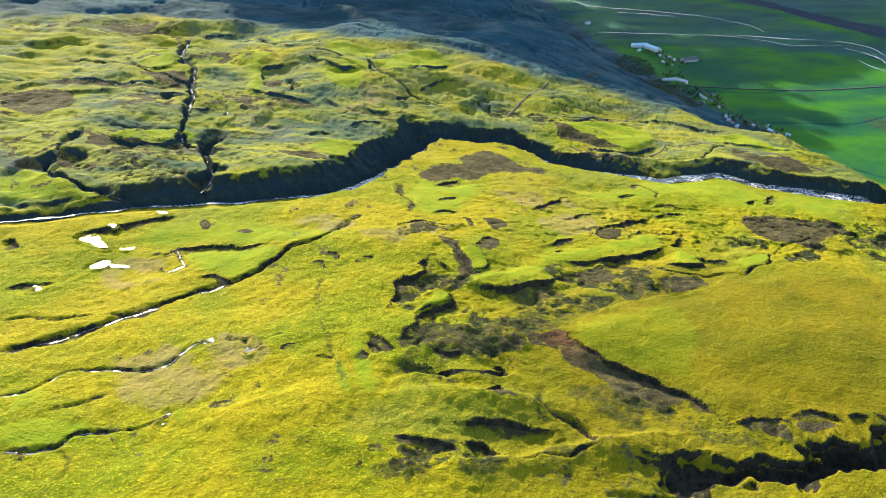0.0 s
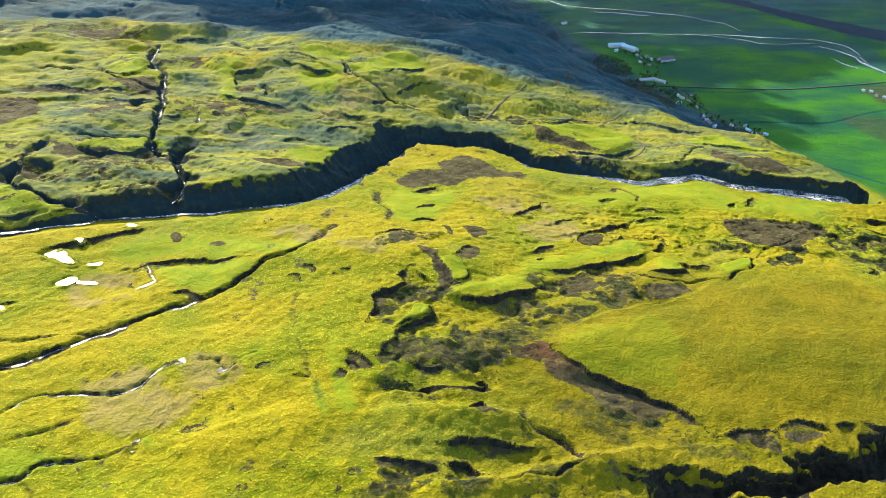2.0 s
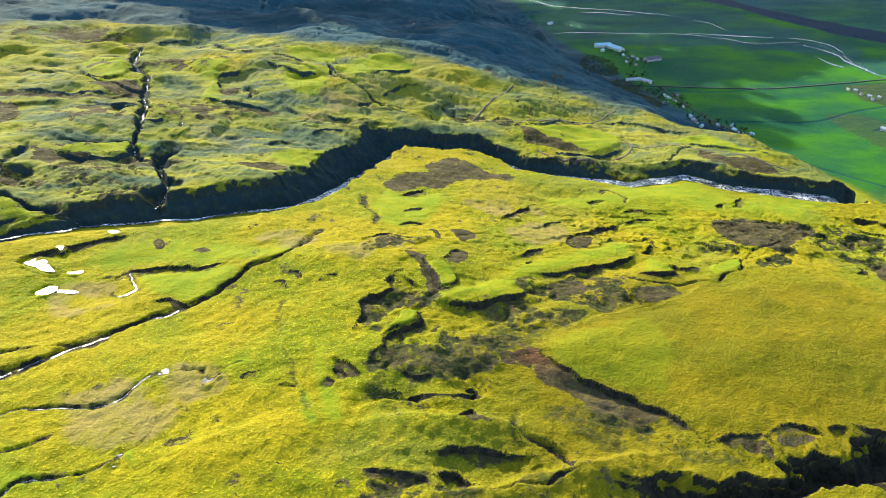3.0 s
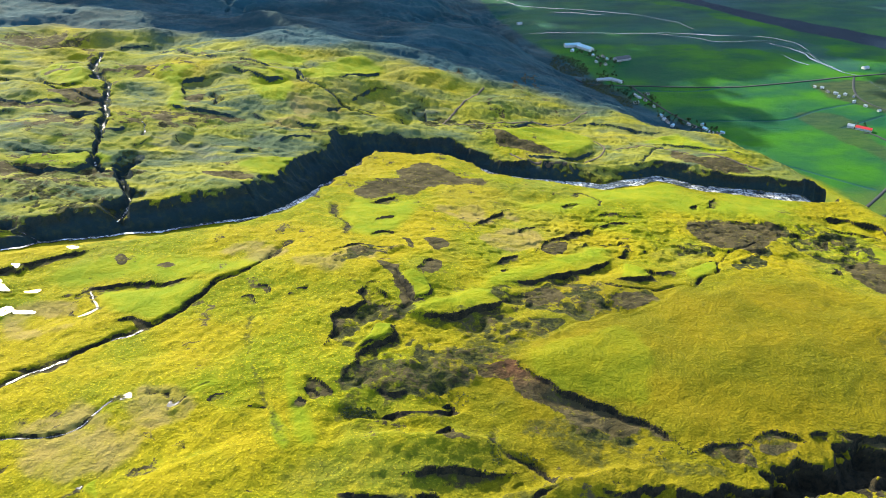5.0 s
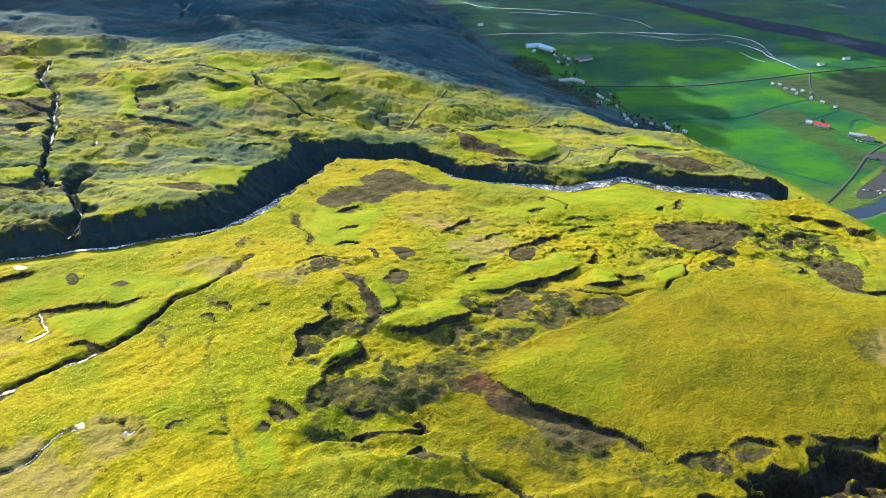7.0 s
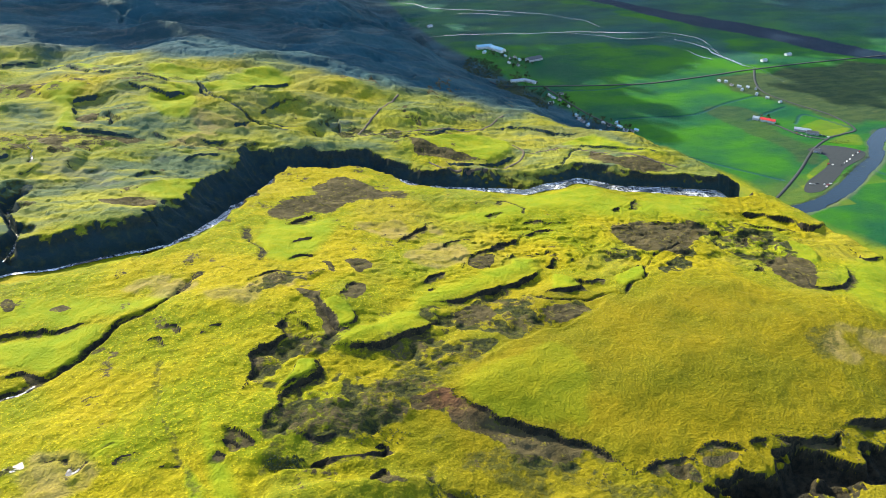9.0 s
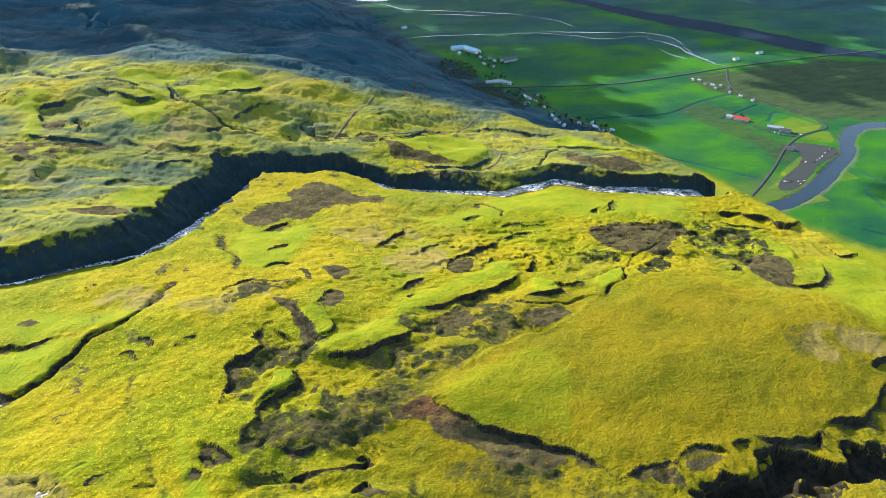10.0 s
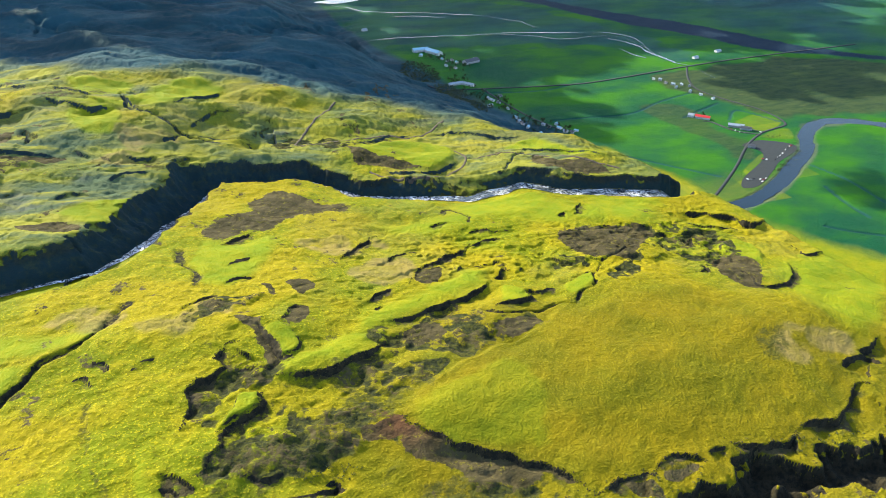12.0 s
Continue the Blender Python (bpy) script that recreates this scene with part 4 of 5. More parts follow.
region("shingle", [(907, 949), (987, 1012), (1022, 1071), (1065, 1093), (1130, 1092), (1122, 1126), (1071, 1129), (1026, 1099), (970, 1031), (901, 975), (777, 891), (708, 867), (754, 868), (824, 897)], 0.55, 5)

for ring in ([(803, 971), (863, 1013), (882, 1019), (813, 956)], [(716, 911), (780, 948), (781, 922), (744, 902)], [(928, 1159), (991, 1190), (1024, 1150), (962, 1114)], [(935, 1090), (975, 1112), (1010, 1110), (985, 1065)]):
    region("lush", ring, 0.9, 3)
    w = window(ring, 30)
    MASK["field"][w] *= 1 - 0.4 * np.minimum(MASK["lush"][w], (EDGE[w] < 0))
    MASK["heath"][w] *= 1 - 0.8 * MASK["lush"][w]

LOWER_RIVER = [(577, 853), (640, 872), (680, 888), (713, 873), (762, 885), (828, 917), (908, 973), (976, 1024), (1016, 1072), (1068, 1111), (1117, 1121), (1167, 1102), (1202, 1073), (1258, 1034), (1500, 900), (2200, 600)]
pts = curve(LOWER_RIVER[2:])
w = window(pts, 60)
d, _, along = nearest(X[w], Y[w], pts)
Z[w] = np.minimum(Z[w], -1.9 + 2.4 * ease(10, 18, d + 2 * fbm(X[w], Y[w], 20, 93, 3)))
lay("shingle", w, 0.5 * (1 - ease(13, 19, d + 4 * fbm(X[w], Y[w], 25, 94, 3))))

# old ditches and fence banks across the meadows
for line in ([(610, 1120), (648, 1090), (699, 1032), (757, 968)], [(795, 782), (815, 762), (854, 734)], [(928, 967), (944, 897), (938, 815)], [(891, 887), (879, 830), (876, 784)],
             [(611, 1279), (700, 1272), (777, 1271), (866, 1314), (960, 1345)], [(974, 1273), (857, 1219)], [(934, 1183), (984, 1224), (1021, 1147)], [(543, 1468), (664, 1450), (740, 1468)]):
    w = window(line, 20)
    d, _, along = nearest(X[w], Y[w], curve(line))
    Z[w] -= 1.6 * (1 - ease(1.0, 3.6, d))
    lay("hazy_moor", w, 0.65 * (1 - ease(1.6, 4.5, d)))


# level ground for the car park
LOT = curve([(874, 1066), (918, 1078), (962, 1047), (950, 1020), (889, 988), (855, 962), (796, 921), (765, 921), (789, 951), (864, 1001), (888, 1036)], 4, True)
w = window(LOT, 30)
d, _, _ = nearest(X[w], Y[w], LOT, True)
Z[w] = np.where(inside(X[w], Y[w], LOT), -0.1, Z[w] * ease(0, 12, d))


def ground_at(x, y):
    i, j = np.clip(np.searchsorted(xs, x) - 1, 0, len(xs) - 2), np.clip(np.searchsorted(ys, y) - 1, 0, len(ys) - 2)
    u, v = np.clip((x - xs[i]) / (xs[i + 1] - xs[i]), 0, 1), np.clip((y - ys[j]) / (ys[j + 1] - ys[j]), 0, 1)
    return float((Z[j, i] * (1 - u) + Z[j, i + 1] * u) * (1 - v) + (Z[j + 1, i] * (1 - u) + Z[j + 1, i + 1] * u) * v)


def sheet(name, verts, faces, material, smooth=True):
    """A mesh object from arrays of corners and quads."""
    me = bpy.data.meshes.new(name)
    verts, faces = np.asarray(verts, np.float32), np.asarray(faces, np.int32)
    me.vertices.add(len(verts))
    me.vertices.foreach_set("co", verts.ravel())
    me.loops.add(faces.size)
    me.loops.foreach_set("vertex_index", faces.ravel())
    me.polygons.add(len(faces))
    me.polygons.foreach_set("loop_start", np.arange(0, faces.size, faces.shape[1], dtype=np.int32))
    me.polygons.foreach_set("loop_total", np.full(len(faces), faces.shape[1], np.int32))
    me.polygons.foreach_set("use_smooth", np.full(len(faces), smooth))
    me.update(calc_edges=True)
    me.materials.append(material)
    return new(name, me)


def grid_faces(rows, columns):
    i = (np.arange(rows - 1)[:, None] * columns + np.arange(columns - 1)[None]).ravel()
    return np.stack([i, i + 1, i + columns + 1, i + columns], 1)


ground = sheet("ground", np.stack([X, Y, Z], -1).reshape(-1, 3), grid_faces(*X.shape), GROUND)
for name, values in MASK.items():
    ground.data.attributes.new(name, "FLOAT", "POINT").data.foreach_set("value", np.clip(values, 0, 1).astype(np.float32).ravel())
tagged(ground, "mossy yellow-green plateau with torn turf above green meadows", "ground", kind="structure")

# ---- water ----
def water_material(name, foam_low, foam_high, deep=(0.012, 0.022, 0.030), gloss=0.5):
    n = Nodes(name, 0.12, gloss)
    foam = n.sums("MULTIPLY", n.steps(n.noise(3.2, 6, 0.75, (1, 1, 0.3), 0.6), foam_low, foam_high), n.steps(n.noise(26, 3, 0.6), 0.40, 0.56, 0.1, 1.0))
    ripple, chop = n.noise(1.6, 4, 0.6), n.noise(5.0, 3, 0.5)
    n.link(n.steps(foam, 0, 1, 0.16, 0.75), n.shader.inputs["Roughness"])
    n.bump((chop, 0.25), (ripple, 0.12), (foam, 0.4))
    return n.colour(n.mix(deep, (0.78, 0.80, 0.82), foam))


RAPIDS = water_material("rapids", 0.44, 0.60)
STREAM = water_material("stream", 0.50, 0.66, (0.03, 0.035, 0.04))
CALM = water_material("calm_river", 0.72, 0.90, (0.010, 0.022, 0.038), 0.06)
BRAIDS = water_material("braided_water", 0.50, 0.72, (0.030, 0.060, 0.085), 0.15)
STILL = water_material("still_pond", 0.80, 0.95, (0.030, 0.034, 0.036))


def unwarp(p):
    """Where a line drawn before the torn-edge warp comes to lie."""
    p = np.asarray(p, float)
    q = p.copy()
    for _ in range(4):
        q = np.stack([p[:, 0] - 2.4 * fbm(q[:, 0], q[:, 1], 24, 11, 3) - 1.1 * fbm(q[:, 0], q[:, 1], 7, 12, 3),
                      p[:, 1] - 2.4 * fbm(q[:, 0], q[:, 1], 24, 21, 3) - 1.1 * fbm(q[:, 0], q[:, 1], 7, 22, 3)], 1)
    return q


def ribbon(name, line, half, heights, material, label, seed=1, columns=5):
    """A strip of water along a line, its edge uneven."""
    p = np.asarray(line, float)
    way = np.gradient(p, axis=0)
    way /= np.maximum(np.hypot(way[:, 0], way[:, 1]), 1e-6)[:, None]
    side = np.stack([way[:, 1], -way[:, 0]], 1)
    half = np.broadcast_to(half, len(p)) * (1 + 0.3 * value_noise(p[:, 0], p[:, 1], 15, seed))
    across = np.linspace(-1, 1, columns)
    xy = p[:, None] + side[:, None] * (half[:, None] * across)[..., None]
    z = np.broadcast_to(np.asarray(heights)[:, None], xy.shape[:2])
    ob = sheet(name, np.concatenate([xy, z[..., None]], -1).reshape(-1, 3), grid_faces(len(p), columns), material)
    return tagged(ob, label, "water", kind="structure")


upper = [p for p in RIVER if p[0] <= 570]
stations = np.concatenate([[0], np.cumsum(np.hypot(*np.diff(np.array(upper)[:, :2], axis=0).T))])
s = np.arange(0, stations[-1], 3.0)
cols = [np.interp(s, stations, [p[k] for p in upper]) for k in range(3)]
half = np.interp(s, stations, [b[0] for b in BANKS[:len(upper)]])
ribbon("river", unwarp(np.stack(cols[:2], 1)), (half + 1.0) * np.interp(cols[0], [-450, -130, -60], [0.15, 0.35, 1]), cols[2] + 0.5, RAPIDS, "white rapids of the river in its dark canyon", 3)
pts = curve(LOWER_RIVER)
keep = np.linspace(0, len(pts) - 1, 400)
low = np.stack([np.interp(keep, range(len(pts)), pts[:, k]) for k in range(2)], 1)
ribbon("river", low, 14.0, np.full(400, -0.75), CALM, "calm grey-blue river winding over the green plain", 4)

for half, depth, wet, line in CREEKS:
    if not wet:
        continue
    pts = curve(line, 4)
    n = max(8, int(np.hypot(*np.diff(pts, axis=0).T).sum() / 2.5))
    k = np.linspace(0, len(pts) - 1, n)
    p = unwarp(np.stack([np.interp(k, range(len(pts)), pts[:, c]) for c in range(2)], 1))
    z = np.array([ground_at(*q) for q in p])
    z = np.minimum(z, np.convolve(np.pad(z, 3, "edge"), np.ones(7) / 7, "valid")) + 0.22
    ribbon("creek", p, min(1.5, 0.16 * half + 0.25), z, STREAM, "thin white creek at the bottom of its gully", 5, 3)

for ring, level in PONDS:
    p = unwarp(ring)
    mid = p.mean(0)
    p = mid + (p - mid) * (0.82 + 0.3 * fbm(p[:, 0], p[:, 1], 9, 171, 2))[:, None]
    rings = np.concatenate([mid + (p - mid) * f for f in (1.0, 0.7, 0.4, 0.02)])
    n = len(p)
    i = np.arange(n)
    faces = np.concatenate([np.stack([i + n * r, (i + 1) % n + n * r, (i + 1) % n + n * (r + 1), i + n * (r + 1)], 1) for r in range(3)])
    ob = sheet("pond", np.column_stack([rings, np.full(len(rings), level)]), faces, STILL)
    tagged(ob, "shallow pond glinting on the mossy ground", "pond", kind="structure")

BRAID_LINES = [[(330, 1935), (393, 1943), (519, 1959), (671, 1939), (763, 1924), (836, 1865), (898, 1822), (1002, 1828), (1062, 1785), (1054, 1659), (1051, 1556), (1066, 1512), (1072, 1410)],
               [(763, 1930), (850, 1905), (950, 1880), (1040, 1850), (1080, 1760), (1062, 1660), (1060, 1560)], [(1020, 1800), (1045, 1720), (1040, 1640), (1052, 1560)],
               [(387, 2406), (454, 2303), (549, 2259), (675, 2206), (790, 2126), (858, 2032), (875, 1970)], [(520, 2210), (600, 2190), (680, 2150)], [(990, 1690), (1000, 1640), (1012, 1610)]]
for number, line in enumerate(BRAID_LINES):
    pts = curve(line, 10)
    k = np.linspace(0, len(pts) - 1, 160)
    p = np.stack([np.interp(k, range(len(pts)), pts[:, c]) for c in range(2)], 1)
    p[:, 0] += 8 * fbm(p[:, 0], p[:, 1], 60, 101 + number, 3)
    p[:, 1] += 8 * fbm(p[:, 0], p[:, 1], 60, 111 + number, 3)
    wide = np.maximum(0.6, 2.6 + 3.6 * fbm(p[:, 0], p[:, 1], 90, 121 + number, 3)) * (1 if number < 3 else 0.7)
    ribbon("braided_stream", p, np.asarray(wide) * 0.62, np.array([ground_at(*q) for q in p]) + 0.5, BRAIDS, "pale braided stream crossing the plain", 6, 3)
tarn = curve([(335, 2462), (419, 2490), (495, 2470), (407, 2425)], closed=True)
mid = tarn.mean(0)
both = np.concatenate([tarn, mid + (tarn - mid) * 0.05])
i = np.arange(len(tarn))
tagged(sheet("pond", np.column_stack([both, np.full(len(both), 1.2)]), np.stack([i, (i + 1) % len(tarn), (i + 1) % len(tarn) + len(tarn), i + len(tarn)], 1), BRAIDS), "bright far pond at the foot of the hills", "pond", kind="structure")

# ---- clouds high above, out of view, whose shadows lie on the far hills and meadows ----
def cloud_material():
    n = Nodes("cloud", 1.0, 0.0)
    return n.colour(n.mix((0.80, 0.80, 0.81), (0.70, 0.71, 0.73), n.noise(60, 4)))


CLOUD = cloud_material()


ball = bmesh.new()
bmesh.ops.create_icosphere(ball, subdivisions=2, radius=1.0)
BALL = np.array([v.co for v in ball.verts])
BALL_FACES = np.array([[v.index for v in f.verts] for f in ball.faces])
ball.free()
rng = np.random.default_rng(9)
verts, faces = [], []
# each heap of puffs is given by the ground point that its shadow reaches
for x, y, z, wide, long, seed in ((-120, 1760, 1000, 620, 440, 1), (-850, 1960, 1050, 520, 470, 2), (330, 1600, 980, 300, 400, 3), (250, 2450, 1080, 850, 420, 4),
                                  (1250, 2080, 1020, 600, 430, 5), (580, 1390, 960, 160, 210, 6), (990, 850, 900, 110, 70, 7), (1330, 1380, 980, 300, 170, 8),
                                  (290, 1320, 970, 170, 130, 9), (760, 1720, 990, 260, 190, 10), (90, 1420, 970, 220, 140, 12), (1900, 1500, 1000, 420, 300, 13),
                                  (-180, 1450, 970, 230, 75, 14), (170, 1275, 970, 170, 60, 15), (335, 1195, 960, 120, 60, 16), (900, 2280, 1000, 420, 260, 17), (500, 1940, 1000, 220, 110, 19), (1650, 2150, 1000, 420, 330, 18)):
    x, y = x + sun_way.x * z / sun_way.z, y + sun_way.y * z / sun_way.z
    for k in range(64):
        r, a = math.sqrt(rng.random()), rng.uniform(0, 2 * math.pi)
        size = rng.uniform(0.16, 0.30) * min(wide, long) * (1.15 - 0.5 * r)
        puff = BALL * (1 + 0.25 * fbm(BALL[:, 0] + BALL[:, 2] * 3 + 7 * k, BALL[:, 1] + 9 * seed, 0.9, 161, 2))[:, None] * size
        puff[:, 2] = np.maximum(puff[:, 2] * 0.75, -0.25 * size)
        faces.append(BALL_FACES + len(BALL) * len(verts))
        verts.append(puff + (x + r * math.cos(a) * wide, y + r * math.sin(a) * long, z + 0.2 * size))
tagged(sheet("cloud_cover", np.concatenate(verts), np.concatenate(faces), CLOUD), "broken white cumulus cover high over the far hills", "clouds", kind="stuff")

# ---- roads, buildings, cars and trees of the plain ----
def plain_paint(name, colour, rough=0.6, worn=0.8, size=1.5, metal=0.0):
    n = Nodes(name, rough, 0.3)
    n.shader.inputs["Metallic"].default_value = metal
    return n.colour(n.mix(colour, tuple(c * worn for c in colour), n.steps(n.noise(size, 5, 0.65), 0.4, 0.7)))


ASPHALT = plain_paint("asphalt", (0.015, 0.021, 0.025), 0.9, 0.75, 6)
DIRT_TRACK = plain_paint("dirt_track", (0.070, 0.055, 0.040), 0.95, 0.7, 4)
WHITE_WALL, GREY_WALL = plain_paint("white_plaster", (0.46, 0.48, 0.48)), plain_paint("grey_cladding", (0.30, 0.31, 0.33))
RED_ROOF, BLUE_ROOF = plain_paint("red_sheet_roof", (0.42, 0.030, 0.030), 0.5), plain_paint("pale_blue_sheet_roof", (0.22, 0.42, 0.54), 0.45)
DARK_ROOF, WHITE_ROOF = plain_paint("dark_sheet_roof", (0.060, 0.065, 0.075), 0.5), plain_paint("white_sheet_roof", (0.24, 0.29, 0.34), 0.5)
GLASS, RUBBER = plain_paint("window_glass", (0.020, 0.026, 0.032), 0.08), plain_paint("rubber", (0.018, 0.018, 0.018), 0.8)
CAR_PAINTS = [plain_paint("white_car_paint", (0.75, 0.75, 0.75), 0.25, 0.97), plain_paint("grey_car_paint", (0.22, 0.23, 0.25), 0.25, 0.95), plain_paint("dark_car_paint", (0.03, 0.03, 0.035), 0.25, 0.95), plain_paint("red_car_paint", (0.35, 0.02, 0.02), 0.25, 0.95)]
BARK = plain_paint("bark", (0.070, 0.052, 0.038), 0.9, 0.6, 0.4)


def leaf_material():
    n = Nodes("leaves", 0.7, 0.2)
    return n.colour(n.mix(n.mix((0.020, 0.045, 0.012), (0.045, 0.078, 0.016), n.noise(2.0, 4)), (0.030, 0.040, 0.014), n.chance()))


LEAVES = leaf_material()


def part(name, bm, material, parent, label=""):
    me = bpy.data.meshes.new(name)
    bm.to_mesh(me)
    bm.free()
    me.materials.append(material)
    ob = new(name, me)
    ob.parent = parent
    return tagged(ob, label) if label else ob


def box(bm, x0, y0, z0, x1, y1, z1, bevel=0.0):
    made = bmesh.ops.create_cube(bm, size=1)
    for v in made["verts"]:
        v.co = Vector(((x0 + x1) / 2 + v.co.x * (x1 - x0), (y0 + y1) / 2 + v.co.y * (y1 - y0), (z0 + z1) / 2 + v.co.z * (z1 - z0)))
    if bevel:
        edges = list({e for v in made["verts"] for e in v.link_edges})
        bmesh.ops.bevel(bm, geom=edges, offset=bevel, segments=1, affect="EDGES")
    return bm


def house(x, y, length, width, tall, turn, wall, roof, label, ridge=0.32, group="houses of the village"):
    """A gabled house: walls, roof of two slabs, windows, door, chimney."""
    base = new("house")
    a, b = length / 2, width / 2
    bm = bmesh.new()
    bot = [bm.verts.new((sx * a, sy * b, -0.6)) for sx, sy in ((-1, -1), (1, -1), (1, 1), (-1, 1))]
    top = [bm.verts.new((sx * a, sy * b, tall)) for sx, sy in ((-1, -1), (1, -1), (1, 1), (-1, 1))]
    peak = [bm.verts.new((sx * a, 0, tall + ridge * width)) for sx in (-1, 1)]
    bm.faces.new((bot[0], bot[1], top[1], top[0]))
    bm.faces.new((bot[2], bot[3], top[3], top[2]))
    bm.faces.new((bot[1], bot[2], top[2], peak[1], top[1]))
    bm.faces.new((bot[3], bot[0], top[0], peak[0], top[3]))
    bm.faces.new((top[0], top[1], peak[1], peak[0]))
    bm.faces.new((top[2], top[3], peak[0], peak[1]))
    part("wall", bm, wall, base)
    bm = bmesh.new()
    over, thick, rise = 0.4, 0.18, ridge * width
    for side in (-1, 1):
        low = [Vector((sx * (a + over), side * (b + over), tall - over * rise / b + 0.05)) for sx in (-1, 1)]
        high = [Vector((sx * (a + over), 0, tall + rise + 0.05)) for sx in (-1, 1)]
        ring = [low[0], low[1], high[1], high[0]]
        v = [bm.verts.new(p) for p in ring] + [bm.verts.new(p + Vector((0, 0, thick))) for p in ring]
        for f in ((3, 2, 1, 0), (4, 5, 6, 7), (0, 1, 5, 4), (1, 2, 6, 5), (2, 3, 7, 6), (3, 0, 4, 7)):
            bm.faces.new([v[k] for k in f])
    bmesh.ops.recalc_face_normals(bm, faces=bm.faces)
    part("roof", bm, roof, base)
    count = max(2, int(length / 3.2))
    for side in (-1, 1):
        for k in range(count):
            cx = -a + (k + 0.5) * length / count
            if side < 0 and k == count // 2:
                part("door", box(bmesh.new(), cx - 0.5, -b - 0.05, 0, cx + 0.5, -b + 0.06, 2.05), DARK_ROOF, base)
            else:
                y0 = side * b
                part("window", box(bmesh.new(), cx - 0.65, y0 - 0.05, 0.95, cx + 0.65, y0 + 0.05, 2.1), GLASS, base)
    part("chimney", box(bmesh.new(), a * 0.4 - 0.35, -0.35, tall + rise * 0.6, a * 0.4 + 0.35, 0.35, tall + rise + 0.9), GREY_WALL, base)
    base.matrix_world = pose(x, y, ground_at(x, y) + 0.05, 0, 0, turn)
    return tagged(base, label, "house", group)


def village(places, length, width, tall, turn, kinds, seed):
    rng = random.Random(seed)
    for k, (x, y) in enumerate(places):
        wall, roof, label = kinds[k % len(kinds)]
        house(x, y, length * rng.uniform(0.6, 1.0), width * rng.uniform(0.65, 0.95), tall * rng.uniform(0.9, 1.2), turn + rng.uniform(-18, 18) + 90 * (rng.random() < 0.3), wall, roof, label)


WHITE_ONE = (WHITE_WALL, WHITE_ROOF, "white plastered house with a white sheet roof")
BLUE_ONE = (WHITE_WALL, BLUE_ROOF, "white house with a pale blue sheet roof among trees")
DARK_ONE = (GREY_WALL, DARK_ROOF, "grey clad house with a dark sheet roof")
village([(544, 1308), (541, 1287), (542, 1271), (546, 1255), (557, 1224), (580, 1260), (585, 1246), (604, 1255), (601, 1235), (604, 1216), (613, 1208), (624, 1213)], 9.5, 6.5, 3, 120, [BLUE_ONE, WHITE_ONE, DARK_ONE, BLUE_ONE], 1)
village([(535, 1432), (538, 1417), (545, 1401), (522, 1388), (549, 1361), (561, 1436)], 10, 6.5, 3, 110, [WHITE_ONE, WHITE_ONE, DARK_ONE], 2)
village([(530, 1732), (536, 1711), (550, 1717), (554, 1695), (522, 1676), (537, 1653)], 10.5, 7, 3.2, 100, [BLUE_ONE, WHITE_ONE, DARK_ONE], 3)
village([(933, 1448), (944, 1439), (943, 1415), (952, 1401), (946, 1380), (968, 1393), (978, 1379), (960, 1349), (968, 1323), (978, 1295)], 8.5, 6, 3, 30, [WHITE_ONE, WHITE_ONE, DARK_ONE, WHITE_ONE], 4)
for x, y, length, width, tall, turn, wall, roof, label in (
        (500, 1540, 34, 9, 4, 8, WHITE_WALL, WHITE_ROOF, "long white school house with a white sheet roof"), (526, 1527, 26, 9, 4, -55, WHITE_WALL, WHITE_ROOF, "white wing of the school with a white roof"),
        (500, 1818, 40, 14, 6, 5, WHITE_WALL, BLUE_ROOF, "large museum hall with a pale blue roof"), (526, 1790, 46, 16, 6, -62, WHITE_WALL, BLUE_ROOF, "large hall with a pale blue roof below the hills"),
        (588, 1690, 40, 18, 5, 20, GREY_WALL, DARK_ROOF, "dark grey industrial shed at the village edge"), (888, 1203, 27, 10, 4, -45, WHITE_WALL, RED_ROOF, "white guesthouse with a bright red sheet roof"),
        (873, 1219, 11, 9, 4.5, -45, WHITE_WALL, WHITE_ROOF, "white gabled house joined to the guesthouse"), (921, 1146, 28, 9, 4, -38, GREY_WALL, WHITE_ROOF, "low hostel with a pale roof by the car park"),
        (930, 1129, 20, 9, 4, -38, GREY_WALL, DARK_ROOF, "dark grey service house by the car park"), (884, 1054, 12, 9, 3.6, -40, GREY_WALL, DARK_ROOF, "small dark toilet house beside the road"),
        (1121, 1565, 14, 9, 4, 10, WHITE_WALL, WHITE_ROOF, "white farmhouse alone on the plain"), (1211, 1601, 16, 9, 4, 10, WHITE_WALL, WHITE_ROOF, "white farmhouse alone on the plain"),
        (489, 1776, 12, 8, 3.6, 60, WHITE_WALL, BLUE_ROOF, "small white house below the wooded hillside"), (411, 2062, 14, 9, 4, 20, WHITE_WALL, WHITE_ROOF, "white farm under the far hill")):
    house(x, y, length, width, tall, turn, wall, roof, label, 0.28)


